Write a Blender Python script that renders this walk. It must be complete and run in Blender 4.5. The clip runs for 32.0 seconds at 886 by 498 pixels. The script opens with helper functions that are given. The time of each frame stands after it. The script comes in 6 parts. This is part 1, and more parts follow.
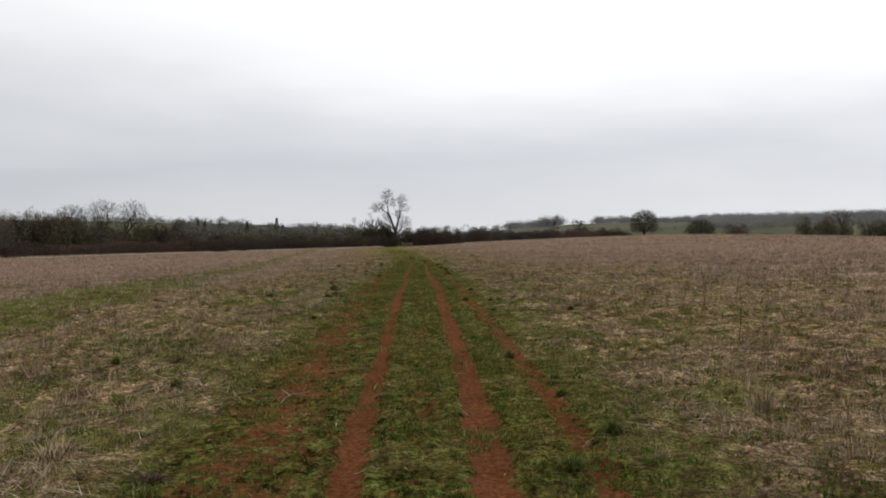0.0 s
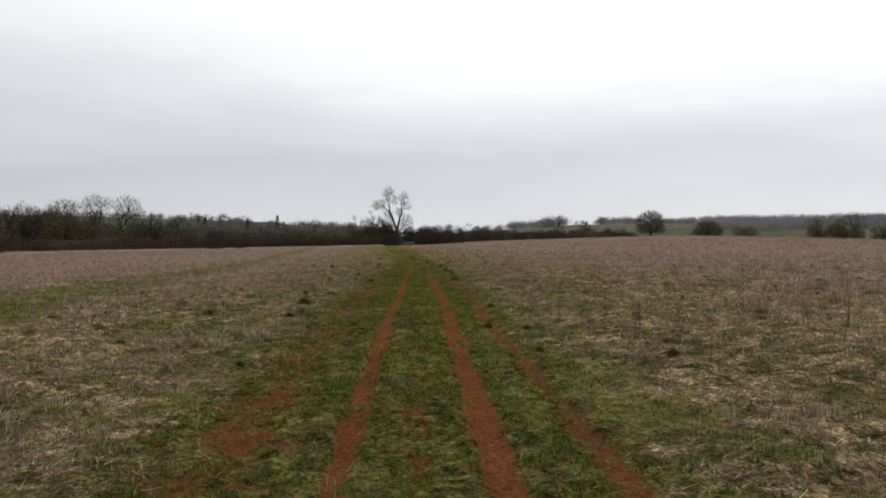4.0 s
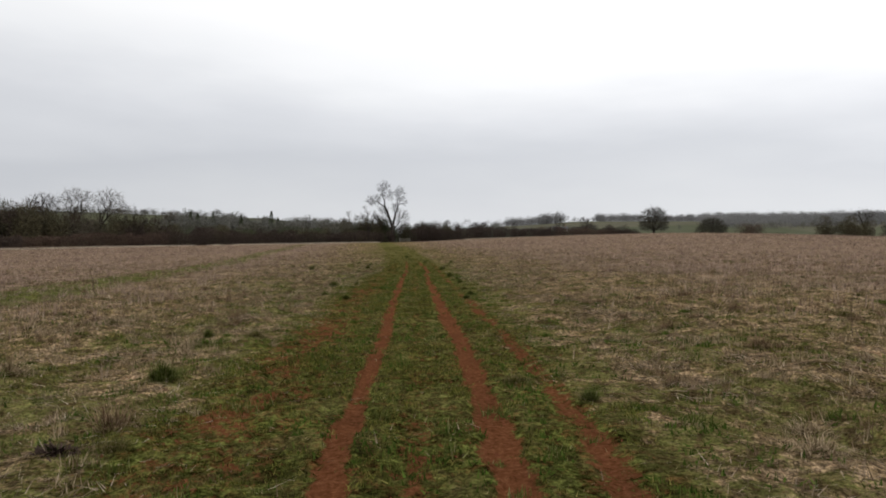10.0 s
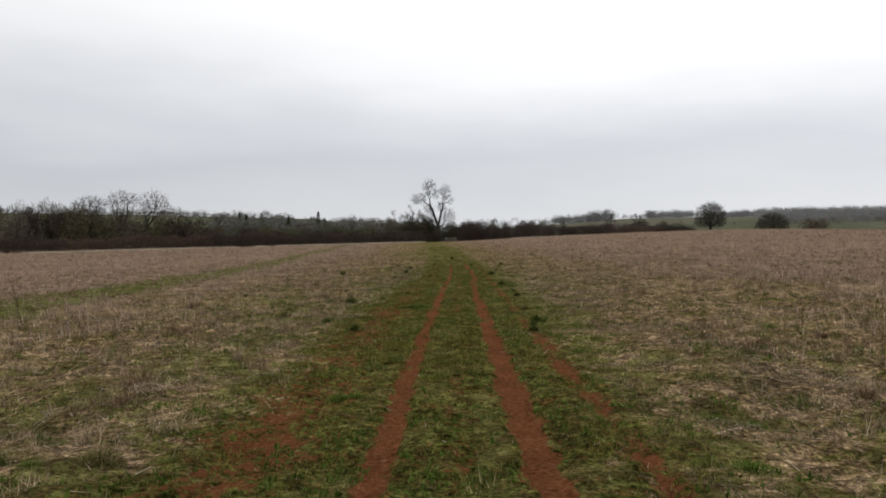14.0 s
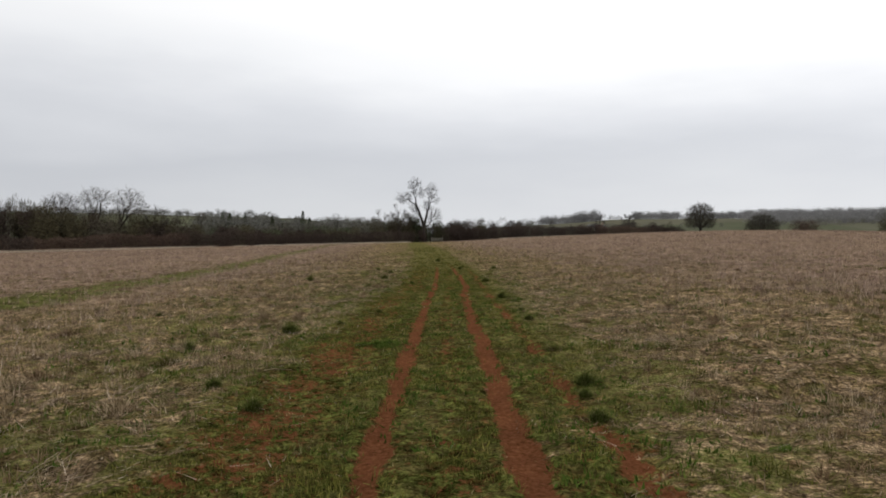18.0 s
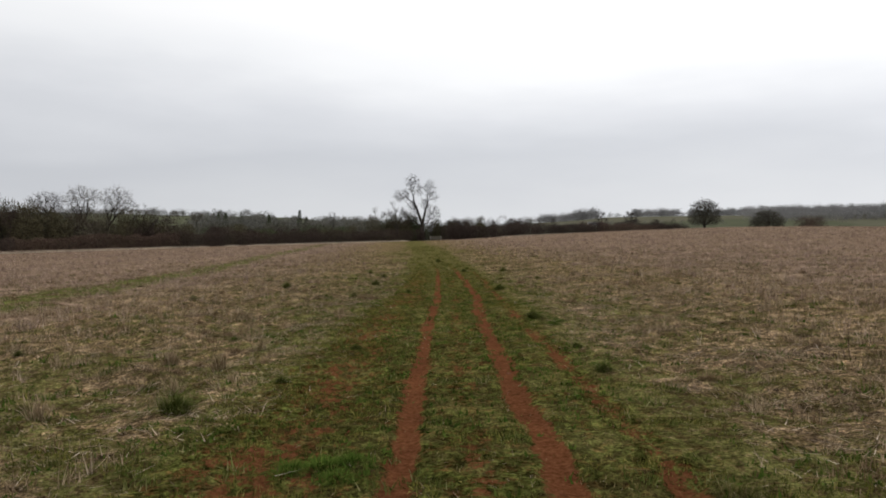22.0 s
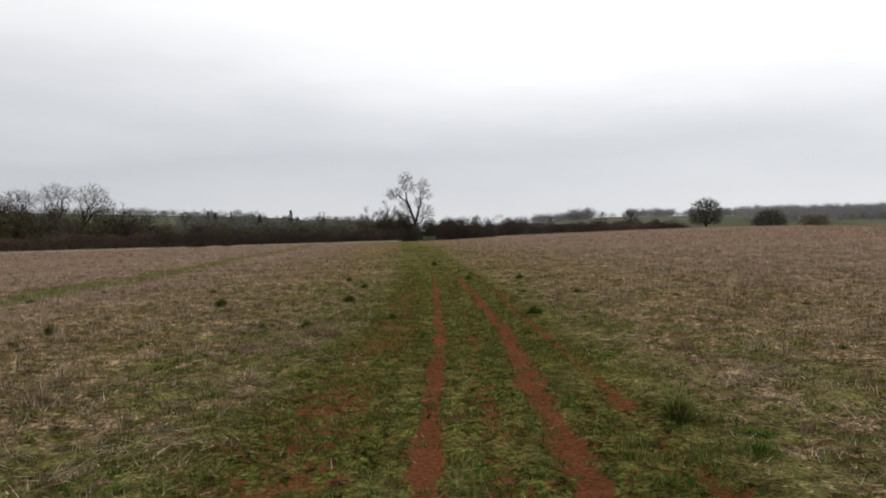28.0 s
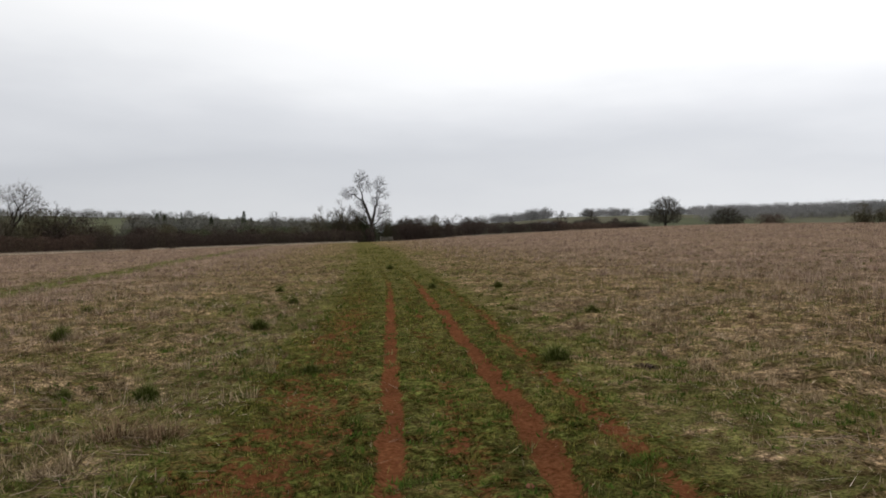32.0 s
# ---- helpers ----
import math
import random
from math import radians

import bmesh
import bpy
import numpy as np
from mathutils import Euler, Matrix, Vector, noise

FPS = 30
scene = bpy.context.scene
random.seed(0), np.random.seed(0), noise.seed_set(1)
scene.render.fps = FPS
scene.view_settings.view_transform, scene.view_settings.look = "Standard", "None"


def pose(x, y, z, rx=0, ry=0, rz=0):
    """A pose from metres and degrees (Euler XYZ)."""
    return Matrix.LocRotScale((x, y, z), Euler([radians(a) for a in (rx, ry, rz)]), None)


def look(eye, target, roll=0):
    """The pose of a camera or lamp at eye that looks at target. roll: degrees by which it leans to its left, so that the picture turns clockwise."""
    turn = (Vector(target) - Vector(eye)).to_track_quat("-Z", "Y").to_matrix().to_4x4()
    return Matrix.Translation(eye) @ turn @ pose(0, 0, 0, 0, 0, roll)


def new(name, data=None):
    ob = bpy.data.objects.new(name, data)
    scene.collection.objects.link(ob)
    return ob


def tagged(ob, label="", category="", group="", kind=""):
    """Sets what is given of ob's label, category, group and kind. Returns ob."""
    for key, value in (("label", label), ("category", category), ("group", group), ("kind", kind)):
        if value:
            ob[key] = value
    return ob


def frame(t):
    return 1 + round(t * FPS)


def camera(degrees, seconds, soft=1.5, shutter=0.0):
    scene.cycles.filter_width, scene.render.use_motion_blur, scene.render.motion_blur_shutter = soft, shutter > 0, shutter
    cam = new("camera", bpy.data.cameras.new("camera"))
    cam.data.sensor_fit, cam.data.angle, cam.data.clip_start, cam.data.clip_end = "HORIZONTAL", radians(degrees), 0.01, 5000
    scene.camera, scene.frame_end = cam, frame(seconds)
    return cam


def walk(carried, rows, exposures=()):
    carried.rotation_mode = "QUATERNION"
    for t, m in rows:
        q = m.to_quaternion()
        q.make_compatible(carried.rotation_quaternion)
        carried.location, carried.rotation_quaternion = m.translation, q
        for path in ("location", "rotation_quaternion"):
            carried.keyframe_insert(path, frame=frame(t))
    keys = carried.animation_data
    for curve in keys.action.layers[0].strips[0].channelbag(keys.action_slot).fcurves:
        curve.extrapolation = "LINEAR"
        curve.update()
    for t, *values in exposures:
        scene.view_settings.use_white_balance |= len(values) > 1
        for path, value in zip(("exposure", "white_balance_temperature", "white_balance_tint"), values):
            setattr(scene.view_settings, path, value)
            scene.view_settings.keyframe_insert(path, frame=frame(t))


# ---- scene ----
# The camera and its walk: seconds, place, turn to the left, tilt and lean in degrees
cam = camera(63.95, 32.0, soft=1.75)
PATH = [
    (0, 0.001, -0.000, 1.490, -1.51, -0.41, -0.31),
    (0.5, 0.003, 0.749, 1.503, -1.51, -0.41, -0.25),
    (1, 0.006, 1.543, 1.508, -1.56, -0.41, -0.42),
    (1.5, 0.004, 2.309, 1.505, -1.56, -0.43, -0.17),
    (2, -0.001, 3.056, 1.498, -1.64, -0.41, -0.51),
    (2.5, -0.013, 3.751, 1.489, -1.60, -0.42, 0.28),
    (3, -0.019, 4.465, 1.478, -1.56, -0.41, -0.35),
    (3.5, -0.020, 5.157, 1.467, -1.49, -0.44, 0.20),
    (5.5, -0.024, 8.034, 1.512, -1.12, -0.49, 0.27),
    (6, -0.055, 8.783, 1.516, -0.97, -0.51, 0.33),
    (6.5, -0.079, 9.512, 1.514, -0.95, -0.55, -0.32),
    (7, -0.085, 10.292, 1.510, -0.91, -0.61, 0.00),
    (7.5, -0.069, 11.009, 1.510, -1.01, -0.64, -0.53),
    (8, -0.055, 11.756, 1.511, -1.15, -0.66, 0.31),
    (8.5, -0.057, 12.447, 1.510, -1.26, -0.70, -0.12),
    (9, -0.082, 13.212, 1.512, -1.40, -0.72, 0.57),
    (9.5, -0.113, 13.940, 1.517, -1.48, -0.71, 0.09),
    (10, -0.144, 14.708, 1.529, -1.67, -0.73, 0.41),
    (10.5, -0.164, 15.410, 1.548, -1.86, -0.71, -0.05),
    (11, -0.163, 16.134, 1.569, -2.03, -0.70, -0.12),
    (11.5, -0.145, 16.842, 1.582, -2.08, -0.71, -0.46),
    (12, -0.114, 17.656, 1.587, -1.84, -0.76, -0.46),
    (12.5, -0.084, 18.425, 1.588, 0.54, -0.82, -0.37),
    (13, -0.072, 19.191, 1.589, 1.64, -0.83, -0.26),
    (13.5, -0.084, 19.922, 1.589, 2.17, -0.83, 0.35),
    (14, -0.099, 20.686, 1.587, 2.10, -0.82, -0.13),
    (14.5, -0.107, 21.416, 1.585, 1.97, -0.82, 0.15),
    (16.5, -0.239, 24.348, 1.602, 1.64, -0.76, 0.03),
    (17, -0.245, 25.047, 1.597, 1.53, -0.76, 0.08),
    (17.5, -0.243, 25.742, 1.589, 1.13, -0.78, -0.24),
    (18, -0.233, 26.475, 1.582, 0.99, -0.80, 0.09),
    (18.5, -0.223, 27.199, 1.579, 0.76, -0.83, -0.25),
    (19, -0.227, 27.938, 1.577, 0.65, -0.84, 0.46),
    (19.5, -0.244, 28.633, 1.574, 0.64, -0.86, 0.10),
    (20, -0.278, 29.354, 1.572, 0.66, -0.87, 0.34),
    (20.5, -0.335, 30.043, 1.569, 0.74, -0.88, 0.32),
    (21, -0.403, 30.807, 1.564, 0.80, -0.91, 0.22),
    (21.5, -0.468, 31.552, 1.560, 0.86, -0.92, 0.12),
    (22, -0.518, 32.319, 1.555, 0.85, -0.91, -0.22),
    (22.5, -0.562, 33.040, 1.548, 0.83, -0.92, -0.14),
    (23, -0.603, 33.833, 1.534, 0.78, -0.91, -0.47),
    (23.5, -0.654, 34.536, 1.516, 0.76, -0.90, 0.15),
    (24, -0.699, 35.273, 1.500, 0.75, -0.90, -0.42),
    (24.5, -0.737, 35.968, 1.492, 0.81, -0.90, -0.19),
    (25, -0.770, 36.700, 1.489, 0.87, -0.89, -0.47),
    (25.5, -0.796, 37.461, 1.488, 0.86, -0.91, 0.19),
    (27.5, -0.856, 40.054, 1.484, 0.38, -0.89, -0.21),
    (28, -0.867, 40.878, 1.449, 0.31, -0.88, -0.29),
    (28.5, -0.886, 41.702, 1.414, 0.23, -0.88, -0.43),
    (29, -0.923, 42.571, 1.389, 0.14, -0.88, 0.17),
    (29.5, -0.963, 43.410, 1.377, -0.27, -0.88, -0.22),
    (30, -0.995, 44.234, 1.374, -0.61, -0.87, 0.14),
    (30.5, -0.999, 45.021, 1.371, -1.62, -0.87, -0.52),
    (31, -0.963, 45.828, 1.366, -2.38, -0.86, -0.68),
    (31.5, -0.911, 46.627, 1.359, -2.77, -0.86, -0.92),
    (32, -0.871, 47.484, 1.349, -3.10, -0.85, -0.63),
]


def carried_at(x, y, z, turn, tilt, lean):
    a, b = radians(turn), radians(tilt)
    ahead = Vector((-math.sin(a) * math.cos(b), math.cos(a) * math.cos(b), math.sin(b)))
    eye = Vector((x, y, z))
    return look(eye, eye + ahead, lean)


walk(cam, [(row[0], carried_at(*row[1:])) for row in PATH])

# ---- light: an overcast sky, brighter overhead, greyer in low bands ----
SUN_HIGH, SUN_ROUND = 48, 35
world = bpy.data.worlds.new("overcast_sky")
scene.world = world
world.use_nodes = True
wt = world.node_tree
wt.nodes.clear()


def link(tree, a, b):
    tree.links.new(a, b)


def put(tree, kind, operation=""):
    node = tree.nodes.new(kind)
    if operation:
        node.operation = operation
    return node


w_out = put(wt, "ShaderNodeOutputWorld")
w_sky = put(wt, "ShaderNodeTexSky")
w_sky.sky_type, w_sky.sun_disc, w_sky.dust_density = "NISHITA", False, 4.0
w_sky.sun_elevation, w_sky.sun_rotation = radians(SUN_HIGH), radians(SUN_ROUND)
w_sky_bg = put(wt, "ShaderNodeBackground")
w_sky_bg.inputs["Strength"].default_value = 0.05
link(wt, w_sky.outputs["Color"], w_sky_bg.inputs["Color"])
w_co = put(wt, "ShaderNodeTexCoord")
w_sep = put(wt, "ShaderNodeSeparateXYZ")
link(wt, w_co.outputs["Generated"], w_sep.inputs["Vector"])
w_map = put(wt, "ShaderNodeMapping")
w_map.inputs["Scale"].default_value = (1.1, 1.1, 4.2)
w_map.inputs["Location"].default_value = (0.4, 0.0, 0.35)
link(wt, w_co.outputs["Generated"], w_map.inputs["Vector"])
w_noise = put(wt, "ShaderNodeTexNoise")
w_noise.inputs["Scale"].default_value = 1.7
w_noise.inputs["Detail"].default_value = 5.0
w_noise.inputs["Roughness"].default_value = 0.5
link(wt, w_map.outputs["Vector"], w_noise.inputs["Vector"])
# height in the sky, ruffled by the clouds
w_shift = put(wt, "ShaderNodeMath", "MULTIPLY_ADD")
w_shift.inputs[1].default_value = 0.20
w_shift.inputs[2].default_value = -0.10
link(wt, w_noise.outputs["Fac"], w_shift.inputs[0])
w_high = put(wt, "ShaderNodeMath", "ADD")
link(wt, w_sep.outputs["Z"], w_high.inputs[0])
link(wt, w_shift.outputs[0], w_high.inputs[1])
w_ramp = put(wt, "ShaderNodeValToRGB")
for at, tone in ((0.0, (0.645, 0.66, 0.685)), (0.04, (0.625, 0.642, 0.67)), (0.10, (0.56, 0.579, 0.618)),
                 (0.16, (0.68, 0.695, 0.73)), (0.22, (0.85, 0.86, 0.88)), (0.29, (0.94, 0.943, 0.952)),
                 (0.40, (1.0, 1.0, 1.0))):
    stop = w_ramp.color_ramp.elements.new(at)
    stop.color = (*tone, 1)
w_ramp.color_ramp.elements.remove(w_ramp.color_ramp.elements[0])
w_ramp.color_ramp.elements.remove(w_ramp.color_ramp.elements[-1])
w_tilt = put(wt, "ShaderNodeMath", "MULTIPLY_ADD")
w_tilt.inputs[1].default_value = 0.04
link(wt, w_sep.outputs["X"], w_tilt.inputs[0])
link(wt, w_high.outputs[0], w_tilt.inputs[2])
link(wt, w_tilt.outputs[0], w_ramp.inputs["Fac"])
w_cloud = put(wt, "ShaderNodeBackground")
w_side = put(wt, "ShaderNodeMath", "MULTIPLY_ADD")
w_side.inputs[1].default_value, w_side.inputs[2].default_value = 0.23, 1.215
link(wt, w_sep.outputs["X"], w_side.inputs[0])
link(wt, w_side.outputs[0], w_cloud.inputs["Strength"])
link(wt, w_ramp.outputs["Color"], w_cloud.inputs["Color"])
w_add = put(wt, "ShaderNodeMixShader")
w_add.inputs["Fac"].default_value = 0.9
link(wt, w_sky_bg.outputs[0], w_add.inputs[1])
link(wt, w_cloud.outputs[0], w_add.inputs[2])
link(wt, w_add.outputs[0], w_out.inputs["Surface"])

sun = new("sun", bpy.data.lights.new("sun", "SUN"))
sun.data.energy, sun.data.angle, sun.data.color = 0.6, radians(40), (1.0, 0.97, 0.93)
sun.rotation_euler = (radians(90 - SUN_HIGH), 0, radians(-SUN_ROUND))
scene.view_settings.exposure = 0.0


# ---- materials ----
def material(name, rough=0.9):
    m = bpy.data.materials.new(name)
    m.use_nodes = True
    shader = m.node_tree.nodes["Principled BSDF"]
    shader.inputs["Roughness"].default_value = rough
    shader.inputs["Specular IOR Level"].default_value = 0.0
    return m, m.node_tree, shader


def tex_noise(tree, scale, detail=4.0, rough=0.6, stretch=None, co=None):
    co = co or put(tree, "ShaderNodeTexCoord").outputs["Object"]
    if stretch:
        mp = put(tree, "ShaderNodeMapping")
        mp.inputs["Scale"].default_value = stretch
        link(tree, co, mp.inputs["Vector"])
        co = mp.outputs["Vector"]
    node = put(tree, "ShaderNodeTexNoise")
    node.inputs["Scale"].default_value = scale
    node.inputs["Detail"].default_value = detail
    node.inputs["Roughness"].default_value = rough
    link(tree, co, node.inputs["Vector"])
    return node.outputs["Fac"]


def tone_ramp(tree, fac, stops):
    node = put(tree, "ShaderNodeValToRGB")
    els = node.color_ramp.elements
    els[0].position, els[1].position = stops[0][0], stops[-1][0]
    els[0].color, els[1].color = (*stops[0][1], 1), (*stops[-1][1], 1)
    for at, tone in stops[1:-1]:
        els.new(at).color = (*tone, 1)
    link(tree, fac, node.inputs["Fac"])
    return node.outputs["Color"]


def blend(tree, fac, a, b, how="MIX"):
    node = put(tree, "ShaderNodeMix")
    node.data_type, node.blend_type = "RGBA", how
    for socket, value in ((node.inputs["Factor"], fac), (node.inputs[6], a), (node.inputs[7], b)):
        if isinstance(value, (int, float)):
            socket.default_value = value
        elif isinstance(value, tuple):
            socket.default_value = (*value, 1)
        else:
            link(tree, value, socket)
    return node.outputs[2]


def math_node(tree, how, a, b=None, c=None):
    node = put(tree, "ShaderNodeMath", how)
    for i, value in enumerate((a, b, c)):
        if value is None:
            continue
        if isinstance(value, (int, float)):
            node.inputs[i].default_value = value
        else:
            link(tree, value, node.inputs[i])
    return node.outputs[0]


def relief(tree, shader, height, strength, distance):
    node = put(tree, "ShaderNodeBump")
    node.inputs["Strength"].default_value = strength
    node.inputs["Distance"].default_value = distance
    link(tree, height, node.inputs["Height"])
    link(tree, node.outputs["Normal"], shader.inputs["Normal"])


def grey_ramp(tree, fac, low, high, a, b):
    return tone_ramp(tree, fac, [(low, (a, a, a)), (high, (b, b, b))])


def ground_material():
    m, tree, sh = material("field_ground", 0.95)
    fine, lumps = tex_noise(tree, 30.0, 7.0, 0.75), tex_noise(tree, 8.0, 8.0, 0.74)
    swathes = tex_noise(tree, 0.45, 6.0, 0.7)
    # fine grain of tones; its dark end adds painted shade between stems
    grain_shade = grey_ramp(tree, fine, 0.38, 0.62, 0.28, 1.6)
    # green and brown clumps of the turf, with red earth between them
    turf = tone_ramp(tree, lumps, [(0.36, (0.126, 0.062, 0.024)), (0.43, (0.100, 0.072, 0.024)), (0.48, (0.080, 0.084, 0.023)), (0.56, (0.086, 0.101, 0.026)), (0.66, (0.132, 0.138, 0.042))])
    # shade in the hollows between clumps, multiplied into the turf colour
    hollow_shade = grey_ramp(tree, tex_noise(tree, 11.0, 6.0, 0.7), 0.41, 0.58, 0.20, 1.18)
    turf = blend(tree, 0.95, turf, hollow_shade, "MULTIPLY")
    yellowing = grey_ramp(tree, tex_noise(tree, 2.6, 5.0), 0.47, 0.66, 0.0, 0.5)
    turf = blend(tree, yellowing, turf, (0.118, 0.093, 0.040))
    # matted dead stems beside the track, with moss and old grass under them
    litter = tone_ramp(tree, tex_noise(tree, 2.8, 8.0, 0.72),
                       [(0.37, (0.082, 0.085, 0.030)), (0.45, (0.135, 0.104, 0.058)), (0.51, (0.190, 0.141, 0.093)), (0.57, (0.260, 0.200, 0.141)), (0.66, (0.185, 0.123, 0.080))])
    # gaps between stems darkened in the colour: dark soil and shade together
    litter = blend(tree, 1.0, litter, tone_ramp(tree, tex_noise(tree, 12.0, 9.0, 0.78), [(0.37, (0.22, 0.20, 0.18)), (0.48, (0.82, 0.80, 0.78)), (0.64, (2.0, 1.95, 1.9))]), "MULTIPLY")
    stems = tone_ramp(tree, tex_noise(tree, 70.0, 3.0, 0.6, (1.0, 0.25, 1.0)), [(0.38, (0.5, 0.49, 0.46)), (0.62, (1.4, 1.37, 1.3))])
    litter = blend(tree, 0.8, litter, stems, "MULTIPLY")
    moss = grey_ramp(tree, tex_noise(tree, 3.4, 7.0, 0.7), 0.50, 0.62, 0.0, 0.8)
    litter = blend(tree, moss, litter, turf)
    # the open field of standing grey-brown stems
    lawn = tone_ramp(tree, tex_noise(tree, 6.0, 8.0, 0.74), [(0.36, (0.050, 0.036, 0.016)), (0.44, (0.102, 0.076, 0.037)), (0.51, (0.101, 0.105, 0.035)), (0.58, (0.124, 0.117, 0.045)), (0.66, (0.210, 0.160, 0.090))])
    field = tone_ramp(tree, tex_noise(tree, 4.5, 9.0, 0.76),
                      [(0.36, (0.084, 0.057, 0.044)), (0.47, (0.170, 0.121, 0.097)), (0.56, (0.242, 0.181, 0.145)), (0.66, (0.36, 0.280, 0.226))])
    field = blend(tree, 0.9, field, tone_ramp(tree, tex_noise(tree, 0.8, 6.0, 0.75), [(0.38, (0.62, 0.60, 0.58)), (0.62, (1.42, 1.38, 1.34))]), "MULTIPLY")
    worn_field = tone_ramp(tree, tex_noise(tree, 1.1, 6.0, 0.68), [(0.48, (0, 0, 0)), (0.62, (0.55, 0.55, 0.55))])
    field = blend(tree, worn_field, field, (0.105, 0.088, 0.038))
    dirt = tone_ramp(tree, tex_noise(tree, 24.0, 8.0, 0.68),
                     [(0.30, (0.054, 0.020, 0.009)), (0.5, (0.120, 0.047, 0.021)), (0.70, (0.188, 0.082, 0.040))])
    dirt = blend(tree, 0.7, dirt, tone_ramp(tree, tex_noise(tree, 1.3, 3.0), [(0.35, (0.74, 0.74, 0.75)), (0.65, (1.18, 1.15, 1.1))]), "MULTIPLY")
    patches = put(tree, "ShaderNodeTexVoronoi")
    patches.inputs["Scale"].default_value = 0.0065
    link(tree, put(tree, "ShaderNodeTexCoord").outputs["Object"], patches.inputs["Vector"])
    # pasture greens muted towards grey, distance haze put into the colour
    pasture = tone_ramp(tree, patches.outputs["Color"], [(0.2, (0.082, 0.087, 0.056)), (0.55, (0.093, 0.098, 0.062)), (0.72, (0.106, 0.100, 0.072)), (0.9, (0.086, 0.090, 0.060))])
    pasture = blend(tree, 0.5, pasture, tone_ramp(tree, tex_noise(tree, 0.05, 5.0), [(0.3, (0.7, 0.7, 0.7)), (0.7, (1.2, 1.2, 1.2))]), "MULTIPLY")
    masks = {}
    for key in ("soil", "green", "lane", "field", "far"):
        mask = put(tree, "ShaderNodeAttribute")
        mask.attribute_name = key
        masks[key] = mask.outputs["Fac"]
    fray = math_node(tree, "MULTIPLY_ADD", swathes, 1.6, -0.8)
    open_field = grey_ramp(tree, math_node(tree, "ADD", masks["field"], fray), 0.3, 0.7, 0.0, 1.0)
    edge = math_node(tree, "MULTIPLY_ADD", tex_noise(tree, 9.0, 8.0, 0.75), 2.2, -1.1)
    green = grey_ramp(tree, math_node(tree, "ADD", masks["green"], edge), 0.35, 0.65, 0.0, 1.0)
    crumbs = math_node(tree, "MULTIPLY_ADD", tex_noise(tree, 7.0, 9.0, 0.80), 2.9, -1.45)
    soil = grey_ramp(tree, math_node(tree, "ADD", masks["soil"], crumbs), 0.45, 0.62, 0.0, 1.0)
    base = blend(tree, open_field, litter, field)
    trodden = math_node(tree, "MAXIMUM", grey_ramp(tree, masks["soil"], 0.06, 0.22, 0.0, 1.0), math_node(tree, "MULTIPLY", masks["lane"], 0.8))
    base = blend(tree, green, base, blend(tree, trodden, lawn, turf))
    sward = tone_ramp(tree, tex_noise(tree, 3.0, 6.0, 0.7), [(0.38, (0.094, 0.080, 0.032)), (0.48, (0.078, 0.086, 0.027)), (0.62, (0.112, 0.116, 0.042))])
    base = blend(tree, grey_ramp(tree, math_node(tree, "ADD", masks["lane"], math_node(tree, "MULTIPLY", edge, 0.5)), 0.3, 0.6, 0.0, 0.95), base, sward)
    base = blend(tree, 1.0, base, grain_shade, "MULTIPLY")
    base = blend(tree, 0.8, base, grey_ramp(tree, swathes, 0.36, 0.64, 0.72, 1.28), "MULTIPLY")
    # wider hollows between plants, their shade put into the colour
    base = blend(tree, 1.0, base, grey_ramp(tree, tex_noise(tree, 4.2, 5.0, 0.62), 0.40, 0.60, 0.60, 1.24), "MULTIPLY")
    base = blend(tree, 1.0, base, (1.03, 1.0, 0.92), "MULTIPLY")
    base = blend(tree, soil, base, dirt)
    base = blend(tree, masks["far"], base, pasture)
    link(tree, base, sh.inputs["Base Color"])
    relief(tree, sh, math_node(tree, "ADD", fine, lumps), 0.8, 0.035)
    return m


def blade_material(name, stops, rough=0.75, broad=None, swing=0.25):
    """Blades and stems: every island of the mesh takes its own tone."""
    m, tree, sh = material(name, rough)
    pick = put(tree, "ShaderNodeNewGeometry").outputs["Random Per Island"]
    tone = tone_ramp(tree, pick, stops)
    vary = tone_ramp(tree, tex_noise(tree, broad or 0.5, 4.0), [(0.3, (1 - swing, 1 - swing, 1 - swing)), (0.7, (1 + swing, 1 + swing * 0.85, 1 + swing * 0.7))])
    tone = blend(tree, 1.0, tone, vary, "MULTIPLY")
    link(tree, tone, sh.inputs["Base Color"])
    return m


def bark_material(name, dark, light, scale=3.0):
    m, tree, sh = material(name, 0.95)
    tone = tone_ramp(tree, tex_noise(tree, scale, 6.0, 0.65, (1.0, 1.0, 0.25)), [(0.3, dark), (0.7, light)])
    link(tree, tone, sh.inputs["Base Color"])
    relief(tree, sh, tex_noise(tree, scale * 4, 5.0, 0.6, (1.0, 1.0, 0.2)), 0.5, 0.03)
    return m


MAT_GROUND = ground_material()
MAT_TURF = blade_material("lush_turf_blades", [(0.0, (0.022, 0.026, 0.006)), (0.4, (0.066, 0.074, 0.016)), (0.8, (0.128, 0.128, 0.029)), (1.0, (0.21, 0.185, 0.060))], 0.75, 2.0, 0.45)
MAT_SHORT_TURF = blade_material("short_turf_blades", [(0.0, (0.036, 0.036, 0.010)), (0.4, (0.080, 0.078, 0.020)), (0.72, (0.135, 0.112, 0.038)), (0.9, (0.21, 0.165, 0.078)), (1.0, (0.31, 0.25, 0.14))], 0.75, 2.6, 0.45)
MAT_HERB = blade_material("leafy_green", [(0.0, (0.026, 0.050, 0.009)), (0.6, (0.052, 0.088, 0.015)), (1.0, (0.10, 0.13, 0.03))])
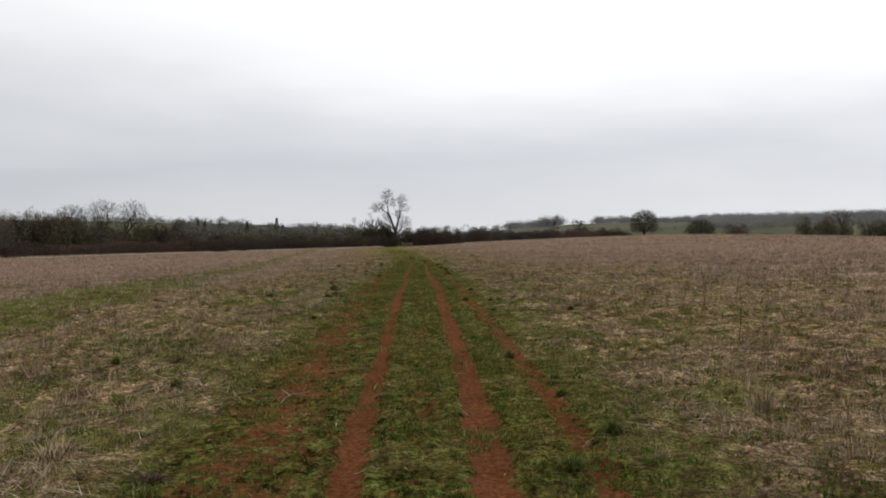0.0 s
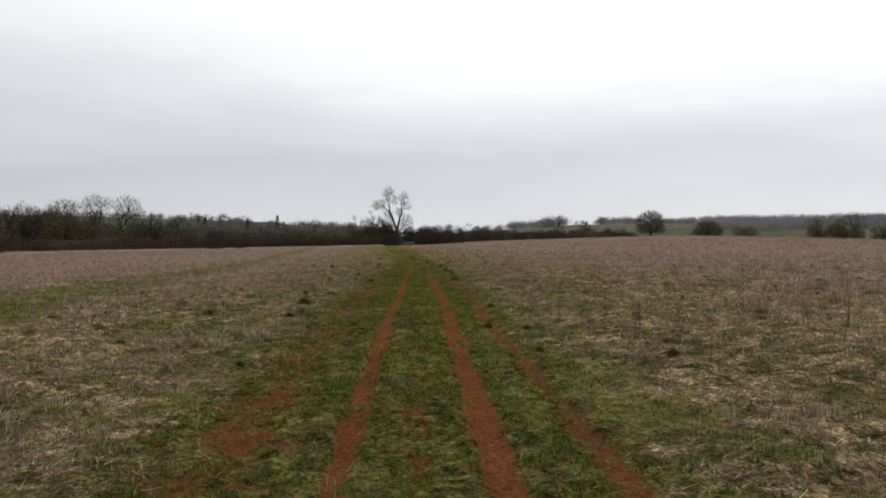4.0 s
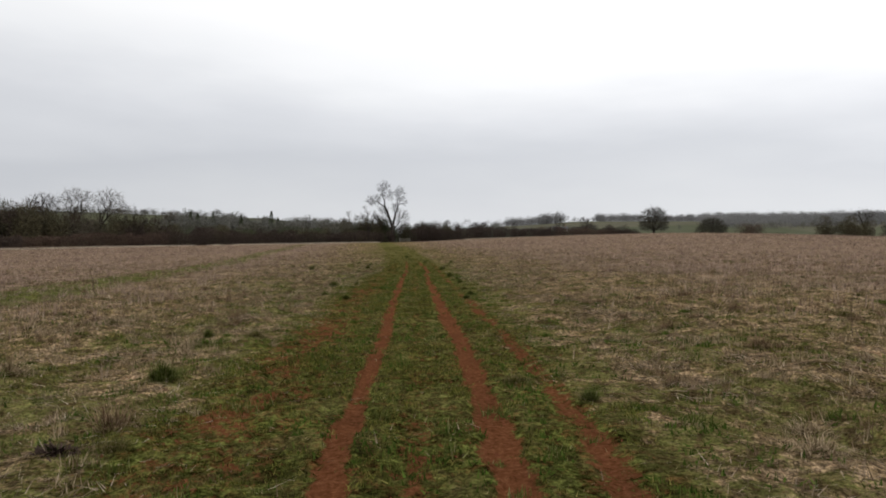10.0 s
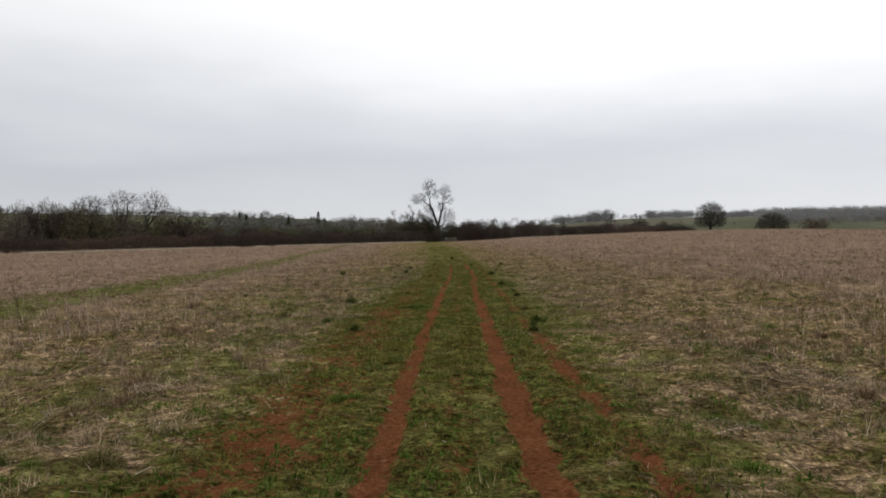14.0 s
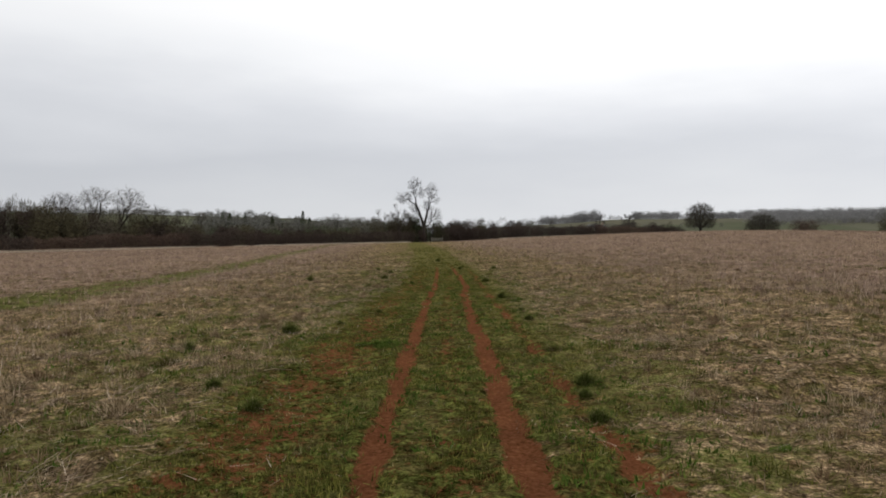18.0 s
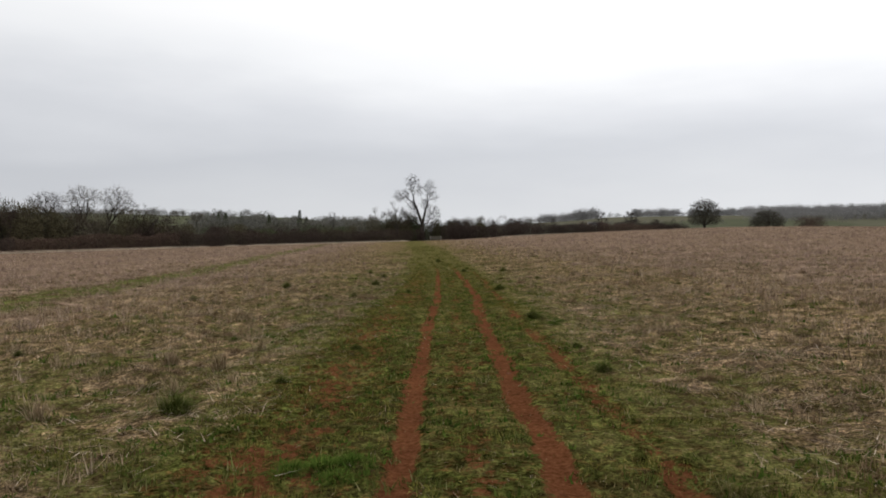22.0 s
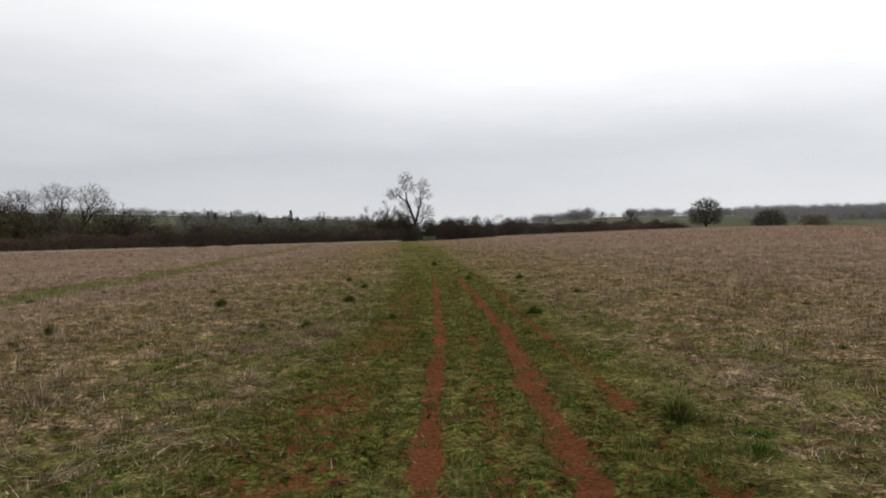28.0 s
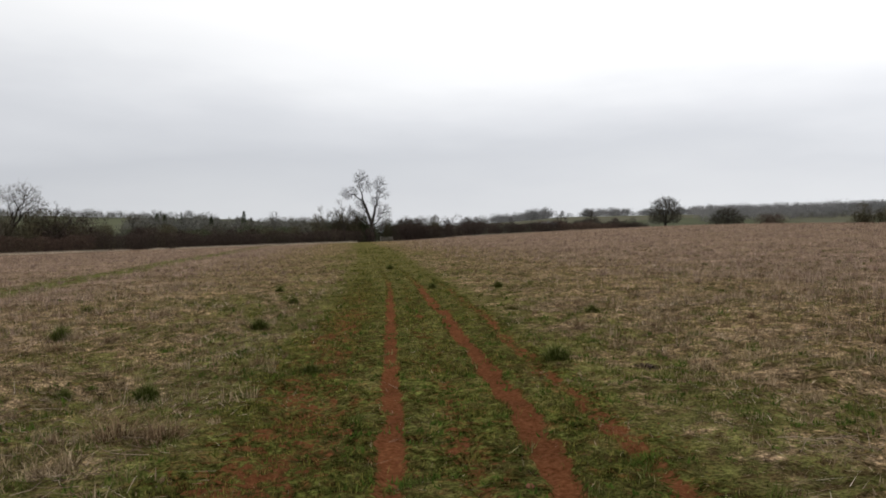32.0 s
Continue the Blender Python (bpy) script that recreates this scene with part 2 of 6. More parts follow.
MAT_DARK_TUFT = blade_material("dark_tuft_blades", [(0.0, (0.036, 0.049, 0.011)), (0.55, (0.074, 0.094, 0.022)), (0.85, (0.124, 0.138, 0.042)), (1.0, (0.24, 0.215, 0.105))])
MAT_OLIVE_TUFT = blade_material("olive_tuft_blades", [(0.0, (0.038, 0.040, 0.011)), (0.5, (0.080, 0.078, 0.022)), (0.8, (0.13, 0.108, 0.046)), (1.0, (0.22, 0.178, 0.098))])
MAT_LIME_TUFT = blade_material("lime_tuft_blades", [(0.0, (0.030, 0.056, 0.009)), (0.6, (0.056, 0.092, 0.016)), (1.0, (0.11, 0.14, 0.03))])
MAT_STRAW = blade_material("dry_straw", [(0.0, (0.026, 0.018, 0.011)), (0.40, (0.097, 0.070, 0.046)), (0.75, (0.207, 0.158, 0.110)), (0.93, (0.333, 0.266, 0.198)), (1.0, (0.433, 0.363, 0.283))], 0.75, 3.2, 0.55)
MAT_HEAP = blade_material("broken_stalks", [(0.0, (0.059, 0.041, 0.029)), (0.35, (0.149, 0.110, 0.078)), (0.75, (0.261, 0.205, 0.154)), (1.0, (0.405, 0.333, 0.262))], 0.8, 3.0, 0.35)
MAT_CUSHION = blade_material("cushion_grass_blades", [(0.0, (0.030, 0.044, 0.010)), (0.5, (0.070, 0.090, 0.020)), (0.85, (0.118, 0.138, 0.036)), (1.0, (0.20, 0.19, 0.075))], 0.8, 1.0, 0.35)
MAT_STREWN = blade_material("strewn_stalks", [(0.0, (0.111, 0.079, 0.052)), (0.4, (0.240, 0.183, 0.127)), (0.8, (0.343, 0.271, 0.207)), (1.0, (0.554, 0.472, 0.376))], 0.8, 2.0, 0.3)
MAT_PALE_DRY = blade_material("pale_dead_grass", [(0.0, (0.108, 0.078, 0.046)), (0.5, (0.235, 0.178, 0.109)), (1.0, (0.411, 0.327, 0.221))])
MAT_BLEACHED = blade_material("bleached_margin_grass", [(0.0, (0.22, 0.175, 0.13)), (0.5, (0.38, 0.325, 0.255)), (1.0, (0.54, 0.48, 0.395))], 0.9, 0.2)
MAT_WEED = blade_material("dead_weed_stems", [(0.0, (0.114, 0.077, 0.060)), (0.5, (0.256, 0.188, 0.149)), (0.85, (0.398, 0.309, 0.254)), (1.0, (0.523, 0.425, 0.350))], 0.9, 0.9, 0.45)
MAT_BROWN_CLUMP = blade_material("brown_dead_weed", [(0.0, (0.080, 0.050, 0.029)), (0.5, (0.155, 0.106, 0.062)), (1.0, (0.27, 0.200, 0.125))])
MAT_FIELD_WEED = blade_material("field_weed_stems", [(0.0, (0.091, 0.062, 0.050)), (0.5, (0.206, 0.146, 0.119)), (0.85, (0.330, 0.248, 0.207)), (1.0, (0.478, 0.376, 0.318))], 0.9, 0.6, 0.4)
MAT_MOSSY = blade_material("mossy_grass_blades", [(0.0, (0.038, 0.040, 0.012)), (0.5, (0.082, 0.084, 0.026)), (0.85, (0.138, 0.130, 0.050)), (1.0, (0.24, 0.20, 0.105))], 0.8, 1.2, 0.4)
MAT_STALK = bark_material("dead_stalk", (0.036, 0.024, 0.018), (0.085, 0.058, 0.042), 12.0)
MAT_PURPLE = blade_material("purple_leaves", [(0.0, (0.036, 0.026, 0.021)), (0.6, (0.075, 0.050, 0.044)), (1.0, (0.05, 0.056, 0.022))])
MAT_BARK = bark_material("grey_brown_bark", (0.018, 0.015, 0.013), (0.050, 0.044, 0.038), 2.0)
MAT_BARK_PALE = bark_material("lichened_bark", (0.055, 0.049, 0.038), (0.13, 0.118, 0.092), 2.0)
MAT_TWIG_DARK = blade_material("dark_bare_twigs", [(0.0, (0.022, 0.019, 0.017)), (0.6, (0.040, 0.035, 0.031)), (1.0, (0.062, 0.055, 0.048))], 0.9, 0.06)
MAT_TWIG = blade_material("bare_twigs", [(0.0, (0.046, 0.040, 0.036)), (0.6, (0.075, 0.066, 0.058)), (1.0, (0.11, 0.098, 0.085))], 0.9, 0.06)
MAT_TWIG_PALE = blade_material("pale_bare_twigs", [(0.0, (0.075, 0.066, 0.050)), (0.6, (0.115, 0.102, 0.077)), (1.0, (0.16, 0.145, 0.11))], 0.9, 0.06)
MAT_THORN = blade_material("dark_thorn_twigs", [(0.0, (0.028, 0.022, 0.019)), (0.6, (0.053, 0.041, 0.035)), (1.0, (0.095, 0.074, 0.062))], 0.95, 0.05)
MAT_SCRUB = blade_material("olive_scrub_twigs", [(0.0, (0.043, 0.039, 0.023)), (0.6, (0.074, 0.066, 0.040)), (1.0, (0.112, 0.100, 0.064))], 0.95, 0.04)
MAT_RUSSET = blade_material("russet_hedge_twigs", [(0.0, (0.052, 0.035, 0.028)), (0.6, (0.085, 0.059, 0.047)), (1.0, (0.125, 0.092, 0.073))], 0.95, 0.05)
MAT_EVERGREEN = blade_material("evergreen_leaves", [(0.0, (0.034, 0.043, 0.023)), (0.6, (0.058, 0.070, 0.036)), (1.0, (0.09, 0.10, 0.055))], 0.8, 0.05)
MAT_OAK = blade_material("oak_twigs", [(0.0, (0.040, 0.038, 0.028)), (0.6, (0.066, 0.062, 0.046)), (1.0, (0.10, 0.092, 0.07))], 0.95, 0.05)
# crowns beyond the hedge: paler and greyer with distance, haze put into the colour
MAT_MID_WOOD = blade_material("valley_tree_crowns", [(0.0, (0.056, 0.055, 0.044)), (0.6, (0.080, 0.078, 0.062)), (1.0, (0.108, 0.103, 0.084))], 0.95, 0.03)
MAT_HAZED_WOOD = blade_material("hazed_wood_crowns", [(0.0, (0.165, 0.168, 0.172)), (0.6, (0.188, 0.190, 0.193)), (1.0, (0.21, 0.21, 0.21))], 0.95, 0.01)
MAT_HAZED_HEDGE = blade_material("hazed_hedge_crowns", [(0.0, (0.092, 0.093, 0.084)), (0.6, (0.116, 0.117, 0.105)), (1.0, (0.145, 0.142, 0.126))], 0.95, 0.01)
MAT_STONE = bark_material("red_brown_stone", (0.10, 0.042, 0.023), (0.19, 0.095, 0.058), 20.0)
MAT_CLOD = bark_material("earth_crumbs", (0.075, 0.025, 0.012), (0.17, 0.065, 0.033), 20.0)
MAT_PALE_WOOD = bark_material("weathered_wood", (0.13, 0.12, 0.10), (0.22, 0.205, 0.17), 6.0)
MAT_RENDER_WALL = bark_material("cream_house_wall", (0.50, 0.46, 0.40), (0.62, 0.58, 0.52), 0.8)
MAT_BRICK_WALL = bark_material("brick_house_wall", (0.24, 0.14, 0.10), (0.34, 0.21, 0.15), 1.5)
MAT_SLATE = bark_material("slate_roof", (0.09, 0.09, 0.10), (0.15, 0.145, 0.15), 1.2)
MAT_TILE_ROOF = bark_material("red_tile_roof", (0.22, 0.10, 0.07), (0.32, 0.16, 0.11), 1.2)
MAT_DARK_PANE, _t, _s = material("dark_window_pane", 0.15)
_s.inputs["Specular IOR Level"].default_value = 0.5
_s.inputs["Base Color"].default_value = (0.03, 0.035, 0.04, 1)


# ---- mesh helpers ----
def mesh_of(name, verts, faces, mat):
    """One mesh from arrays of vertices and triangles."""
    verts, faces = np.asarray(verts, np.float32), np.asarray(faces, np.int32)
    me = bpy.data.meshes.new(name)
    me.vertices.add(len(verts))
    me.vertices.foreach_set("co", verts.ravel())
    k = faces.shape[1]
    me.loops.add(faces.size)
    me.loops.foreach_set("vertex_index", faces.ravel())
    me.polygons.add(len(faces))
    me.polygons.foreach_set("loop_start", np.arange(0, faces.size, k, dtype=np.int32))
    me.polygons.foreach_set("loop_total", np.full(len(faces), k, np.int32))
    me.update(calc_edges=True)
    me.materials.append(mat)
    return me


def soften(me):
    me.polygons.foreach_set("use_smooth", np.ones(len(me.polygons), dtype=bool))
    return me


def part(name, me, parent, label=""):
    ob = new(name, me)
    ob.parent = parent
    if label:
        tagged(ob, label)
    return ob


def joined(pieces):
    """Joins (verts, faces) pieces into one pair."""
    vs, fs, n = [], [], 0
    for v, f in pieces:
        vs.append(v)
        fs.append(np.asarray(f) + n)
        n += len(v)
    return np.concatenate(vs), np.concatenate(fs)


# ---- the lie of the land ----
def smooth(a, b, t):
    t = np.clip((t - a) / (b - a), 0, 1)
    return t * t * (3 - 2 * t)


def value_noise(x, y, size, seed):
    """Smooth noise from 0 to 1 on a plane, with lumps of about that size."""
    x, y = np.asarray(x) / size + 511.3 * seed, np.asarray(y) / size + 217.7 * seed
    ix, iy = np.floor(x), np.floor(y)
    fx, fy = x - ix, y - iy
    fx, fy = fx * fx * (3 - 2 * fx), fy * fy * (3 - 2 * fy)

    def grid(a, b):
        s = np.sin(a * 127.1 + b * 311.7 + seed * 74.7) * 43758.5453
        return s - np.floor(s)
    top = grid(ix, iy) * (1 - fx) + grid(ix + 1, iy) * fx
    low = grid(ix, iy + 1) * (1 - fx) + grid(ix + 1, iy + 1) * fx
    return top * (1 - fy) + low * fy


def along(y):
    """The swells that the track goes over, averaged over some metres so that they have no kinks."""
    at = [-10, 5, 12, 20, 25, 30, 35, 40, 45, 50, 55, 60, 66, 74, 90, 120]
    up = [0.0, -0.01, 0.015, 0.09, 0.095, 0.075, 0.02, -0.045, -0.125, -0.19, -0.25, -0.29, -0.32, -0.31, -0.24, -0.1]
    return sum(np.interp(y + d, at, up) for d in (-3, -1.5, 0, 1.5, 3)) / 5


def land(x, y):
    """Height of the ground without its small relief."""
    x, y = np.asarray(x, float), np.asarray(y, float)
    r, b = np.hypot(x, y), np.degrees(np.arctan2(x, y))
    z = along(y) + 1.0 * smooth(80, 245, y)
    z = z + 4.2 * np.tanh(np.maximum(x, 0) / 75) * (0.45 + 0.55 * smooth(40, 230, y)) - 1.8 * np.tanh(np.maximum(-x, 0) / 70)
    z = z - 6 * smooth(245, 420, y)
    rise = np.interp(b, [-60, -25, -12, -6, 0, 6, 12, 60], [0.040, 0.040, 0.036, 0.021, 0.014, 0.023, 0.031, 0.033])
    z = z - 1.9 * smooth(70, 140, x) * smooth(-50, 60, y)
    return z + rise * np.minimum(r, 1000) * smooth(340, 880, r)


def rut_lines(y):
    """Places across the track of its four worn lines, and of its middle, at y along it."""
    at = [-10, 4, 8, 12, 20, 25, 31, 35, 40, 45, 50, 54, 58, 63, 70, 77, 100, 145, 245]
    left = np.interp(y, at, [-0.42, -0.50, -0.57, -0.61, -0.71, -0.71, -0.79, -0.86, -0.96, -0.985, -1.0, -1.03, -1.11, -1.2, -1.33, -1.6, -3.1, -7.2, -13.5])
    right = np.interp(y, at, [0.42, 0.45, 0.48, 0.46, 0.43, 0.40, 0.28, 0.22, 0.11, 0.09, 0.10, 0.15, 0.07, -0.04, -0.3, -0.6, -2.1, -6.3, -12.6])
    third = np.interp(y, at, [1.15, 1.17, 1.22, 1.2, 1.11, 1.10, 0.98, 0.90, 0.88, 0.88, 0.83, 0.77, 0.76, 0.75, 0.6, 0.2, -1.3, -5.5, -12.0])
    fourth = np.interp(y, at, [-1.05, -1.2, -1.35, -1.5, -1.65, -1.72, -1.78, -1.83, -1.95, -2.0, -1.92, -1.92, -2.0, -2.1, -2.3, -2.6, -4.2, -8.4, -14.9])
    return left, right, third, fourth, (left + right) / 2


def wear(x, y):
    """How worn the turf is, from 0 to about 1, before the crumbling of its edges."""
    left, right, third, fourth, mid = rut_lines(y)
    sway = (value_noise(x * 0, y, 5.0, 5) - 0.5) * 0.08 + (value_noise(x, y, 0.25, 7) - 0.5) * 0.07
    n_wide, n_mid = value_noise(x, y, 1.6, 4), value_noise(x, y, 0.45, 3)

    def worn(c, width, strength, power=4):
        return strength * np.exp(-(np.abs(x - c - sway) / width) ** power)
    fade = 1 - 0.85 * smooth(58, 90, y)
    ragged = 0.78 + 0.44 * value_noise(x * 0, y, 0.7, 6)
    patchy = 0.45 * (n_wide - 0.5) + 0.55 * (n_mid - 0.5)
    m = np.maximum(worn(left, 0.115 * ragged, 0.96), worn(right, 0.140 * ragged, 1.05))
    m = np.maximum(m, worn(third, 0.16, 0.68 - 0.08 * smooth(18, 34, y) + 0.42 * patchy, 2))
    m = np.maximum(m, worn(fourth, 0.66, 0.50 + 0.34 * patchy, 2))
    m = np.maximum(m, worn(mid, 0.20, 0.40 + 0.36 * patchy, 2))
    trodden = 0.20 * (1 - smooth(1.5, 2.3, np.abs(x - mid + 0.2)))
    return np.clip(np.maximum(m, trodden) * fade + (n_mid - 0.5) * 0.12, 0, 1.1)


def soil_mask(x, y):
    """Bare earth, from 0 to 1."""
    return smooth(0.34, 0.62, wear(x, y) + (value_noise(x, y, 0.085, 2) - 0.5) * 0.85 + (value_noise(x, y, 0.22, 8) - 0.5) * 0.5)


def lane_mask(x, y):
    """The grassy lane that runs off beside the track, from 0 to 1."""
    lane = np.interp(y, [-20, 20, 36, 47, 66, 88, 110, 147, 200], [-8.0, -10.6, -12.9, -14.8, -17.3, -19.2, -21.9, -25.8, -32])
    n1, n2 = value_noise(x, y, 1.1, 11), value_noise(x, y, 0.33, 12)
    half = 2.1 - 0.5 * smooth(50, 80, y)
    return (0.82 + 0.2 * n1) * (1 - 0.3 * smooth(60, 110, y)) * (1 - smooth(-0.7, 0.7, np.abs(x - lane) - half + (n1 - 0.5) * 1.3 + (n2 - 0.5) * 0.8))


def green_mask(x, y):
    """Green turf, from 0 to 1: the track, the grassy lane beside it, and patches in the dead litter."""
    mid = np.interp(y, [0, 25, 33, 45, 60, 70, 78, 86, 107, 117, 180, 245], [-0.1, -0.3, -0.5, -0.67, -1.12, -1.25, -1.6, -1.95, -2.75, -3.45, -8.4, -12.0])
    n1, n2, n3 = value_noise(x, y, 1.1, 11), value_noise(x, y, 0.33, 12), value_noise(x, y, 3.2, 13)
    off = x - mid
    wide = 1.75 + 0.45 * smooth(28, 58, y) - 0.25 * smooth(65, 100, y) - 0.5 * smooth(170, 240, y)
    crisp = 1 - 0.62 * smooth(45, 85, y)
    g = 1 - smooth(-0.8, 0.8, (np.abs(off) - wide + ((n1 - 0.5) * 1.5 + (n2 - 0.5) * 1.1) * crisp) / crisp)
    g = np.maximum(g, lane_mask(x, y))
    near = np.exp(-(np.abs(off) / np.where(off > 0, 5.6, 7.5)) ** 2)
    patch = smooth(0.43, 0.60, n3 * 0.34 + n1 * 0.36 + n2 * 0.30) * (0.16 + 0.84 * near)
    verge = (np.where(off > 0, 0.68 - 0.12 * smooth(14, 28, y), 0.82) + np.where(off > 0, 0.30, 0.15) * smooth(38, 50, y) - 0.4 * smooth(56, 90, y)) * np.exp(-(np.maximum(np.abs(off) - wide, 0) / np.where(off > 0, 3.2, 4.1)) ** 2) * smooth(0.22, 0.7, n2 * 0.55 + n1 * 0.45)
    return np.clip(np.maximum(np.maximum(g, verge), patch * 0.9), 0, 1)


def small_relief(x, y):
    close = np.exp(-(np.maximum(np.abs(x) - 6, 0) / 14) ** 2) * (1 - smooth(60, 110, y))
    bumps = (value_noise(x, y, 0.45, 21) - 0.5) * 0.045 + (value_noise(x, y, 1.6, 22) - 0.5) * 0.07 + (value_noise(x, y, 0.13, 23) - 0.5) * 0.018
    rough = 1 + 1.9 * smooth(1.8, 3.4, np.abs(x + 0.4))
    return bumps * rough * close + (value_noise(x, y, 0.2, 24) - 0.5) * 0.035 * close - 0.035 * soil_mask(x, y) * close


def ground_at(x, y):
    return land(x, y) + small_relief(x, y)


def spread(start, stop, first, growth):
    out, step, at = [], first, start
    sign = 1 if stop > start else -1
    while (stop - at) * sign > 0:
        at += sign * step
        out.append(at)
        step *= growth
    return out


def build_ground():
    core = list(np.arange(-2.9, 2.3, 0.055))
    xs = np.array(spread(core[0], -2200, 0.06, 1.085)[::-1] + core + spread(core[-1], 2200, 0.06, 1.085))
    core = list(np.arange(2.0, 62.0, 0.1))
    ys = np.array(spread(core[0], -400, 0.2, 1.13)[::-1] + core + spread(core[-1], 4500, 0.12, 1.045))
    gx, gy = np.meshgrid(xs, ys)
    gx, gy = gx.ravel(), gy.ravel()
    soil, green = wear(gx, gy), green_mask(gx, gy)
    z = ground_at(gx, gy)
    n, k = len(xs), len(ys)
    a = (np.arange(k - 1)[:, None] * n + np.arange(n - 1)[None, :]).ravel()
    faces = np.stack([a, a + 1, a + n + 1, a + n], 1)
    me = soften(mesh_of("ground", np.stack([gx, gy, z], 1), faces, MAT_GROUND))
    r = np.hypot(gx, gy)
    far = smooth(252, 262, gy) * (r > 200) + smooth(300, 330, r) * (gy <= 252)
    field = smooth(3.5, 21, np.abs(gx - rut_lines(gy)[4]))
    for key, values in (("soil", soil), ("green", green), ("lane", lane_mask(gx, gy)), ("field", field), ("far", np.clip(far, 0, 1))):
        me.attributes.new(key, "FLOAT", "POINT").data.foreach_set("value", values.astype(np.float32))
    return tagged(new("ground", me), "dry meadow of dead stems crossed by a worn red earth track", "ground", kind="structure")


build_ground()



# ---- woody plants ----
def tube(points, radii, sides):
    """A tapered tube along points."""
    points, radii = np.asarray(points, float), np.asarray(radii, float)
    along = np.gradient(points, axis=0)
    along /= np.linalg.norm(along, axis=1, keepdims=True) + 1e-9
    ref = np.where(np.abs(along[:, 2:3]) > 0.9, np.array([[1.0, 0, 0]]), np.array([[0, 0, 1.0]]))
    u = np.cross(along, ref)
    u /= np.linalg.norm(u, axis=1, keepdims=True) + 1e-9
    w = np.cross(along, u)
    a = np.arange(sides) / sides * 2 * np.pi
    ring = u[:, None] * np.cos(a)[None, :, None] + w[:, None] * np.sin(a)[None, :, None]
    v = (points[:, None] + ring * radii[:, None, None]).reshape(-1, 3)
    n = len(points)
    i = np.arange(n - 1)[:, None] * sides + np.arange(sides)[None, :]
    j = np.arange(n - 1)[:, None] * sides + (np.arange(sides)[None, :] + 1) % sides
    i, j = i.ravel(), j.ravel()
    return v, np.concatenate([np.stack([i, j, j + sides], 1), np.stack([i, j + sides, i + sides], 1)])


def wander(rng, start, end, bend, n, droop=0.0):
    """A crooked line from start to end."""
    start, end = np.asarray(start, float), np.asarray(end, float)
    t = np.linspace(0, 1, n)[:, None]
    size = np.linalg.norm(end - start)
    kink = rng.normal(0, bend * size, (n, 3)) * np.sin(np.pi * t) ** 0.7
    line = start + (end - start) * t + kink
    line[:, 2] += (np.sin(np.pi * t[:, 0]) * droop) * size
    return line


def slivers(rng, at, way, length, width, lift=0.0):
    """Slender triangles that start at points and run off along ways: twigs, blades, needles."""
    n = len(at)
    way = way / (np.linalg.norm(way, axis=1, keepdims=True) + 1e-9)
    side = np.cross(way, rng.normal(size=(n, 3)))
    side /= np.linalg.norm(side, axis=1, keepdims=True) + 1e-9
    length, width = np.broadcast_to(length, n)[:, None], np.broadcast_to(width, n)[:, None]
    v = np.stack([at - side * width / 2, at + side * width / 2, at + way * length], 1).reshape(-1, 3)
    return v, np.arange(3 * n).reshape(-1, 3)


def bare_crown(rng, limbs, reach, sub=6, subsub=5, twigs=9, upward=0.35, twig_len=1.0, twig_wide=0.035):
    """Side branches and twigs for limbs given as (line, radii): (tubes of the side branches, twig slivers)."""
    tubes, at, way = [], [], []
    for line, radii in limbs:
        n = len(line)
        for k in range(sub):
            f = 0.25 + 0.75 * (k + rng.random()) / sub
            i = min(int(f * (n - 1)), n - 2)
            start = line[i] + (line[i + 1] - line[i]) * (f * (n - 1) - i)
            ahead = line[i + 1] - line[i]
            ahead = ahead / np.linalg.norm(ahead)
            turn = rng.normal(size=3)
            turn -= ahead * (turn @ ahead)
            turn /= np.linalg.norm(turn)
            go = ahead * 0.8 + turn * 0.75 + np.array([0, 0, upward])
            go /= np.linalg.norm(go)
            long1 = reach * (0.55 + 0.5 * rng.random()) * (1.1 - 0.5 * f)
            branch = wander(rng, start, start + go * long1, 0.06, 5)
            r = max(radii[i] * 0.32, 0.022)
            tubes.append(tube(branch, np.linspace(r, r * 0.25, 5), 3))
            for q in range(subsub):
                f2 = 0.3 + 0.7 * (q + rng.random()) / subsub
                i2 = min(int(f2 * 4), 3)
                s2 = branch[i2] + (branch[i2 + 1] - branch[i2]) * (f2 * 4 - i2)
                turn = rng.normal(size=3)
                go2 = go * 0.6 + turn / np.linalg.norm(turn) * 0.8 + np.array([0, 0, upward * 0.8])
                go2 /= np.linalg.norm(go2)
                long2 = long1 * (0.35 + 0.25 * rng.random())
                b2 = wander(rng, s2, s2 + go2 * long2, 0.06, 3)
                tubes.append(tube(b2, np.linspace(r * 0.42, r * 0.15, 3), 3))
                f3 = rng.random(twigs)[:, None]
                at.append(s2 + (b2[-1] - s2) * f3)
                way.append(go2 * 0.7 + rng.normal(0, 0.55, (twigs, 3)) + np.array([0, 0, upward * 0.5]))
    at, way = np.concatenate(at), np.concatenate(way)
    n = len(at)
    return tubes, slivers(rng, at, way, twig_len * rng.uniform(0.5, 1.2, n), twig_wide * rng.uniform(0.6, 1.4, n))


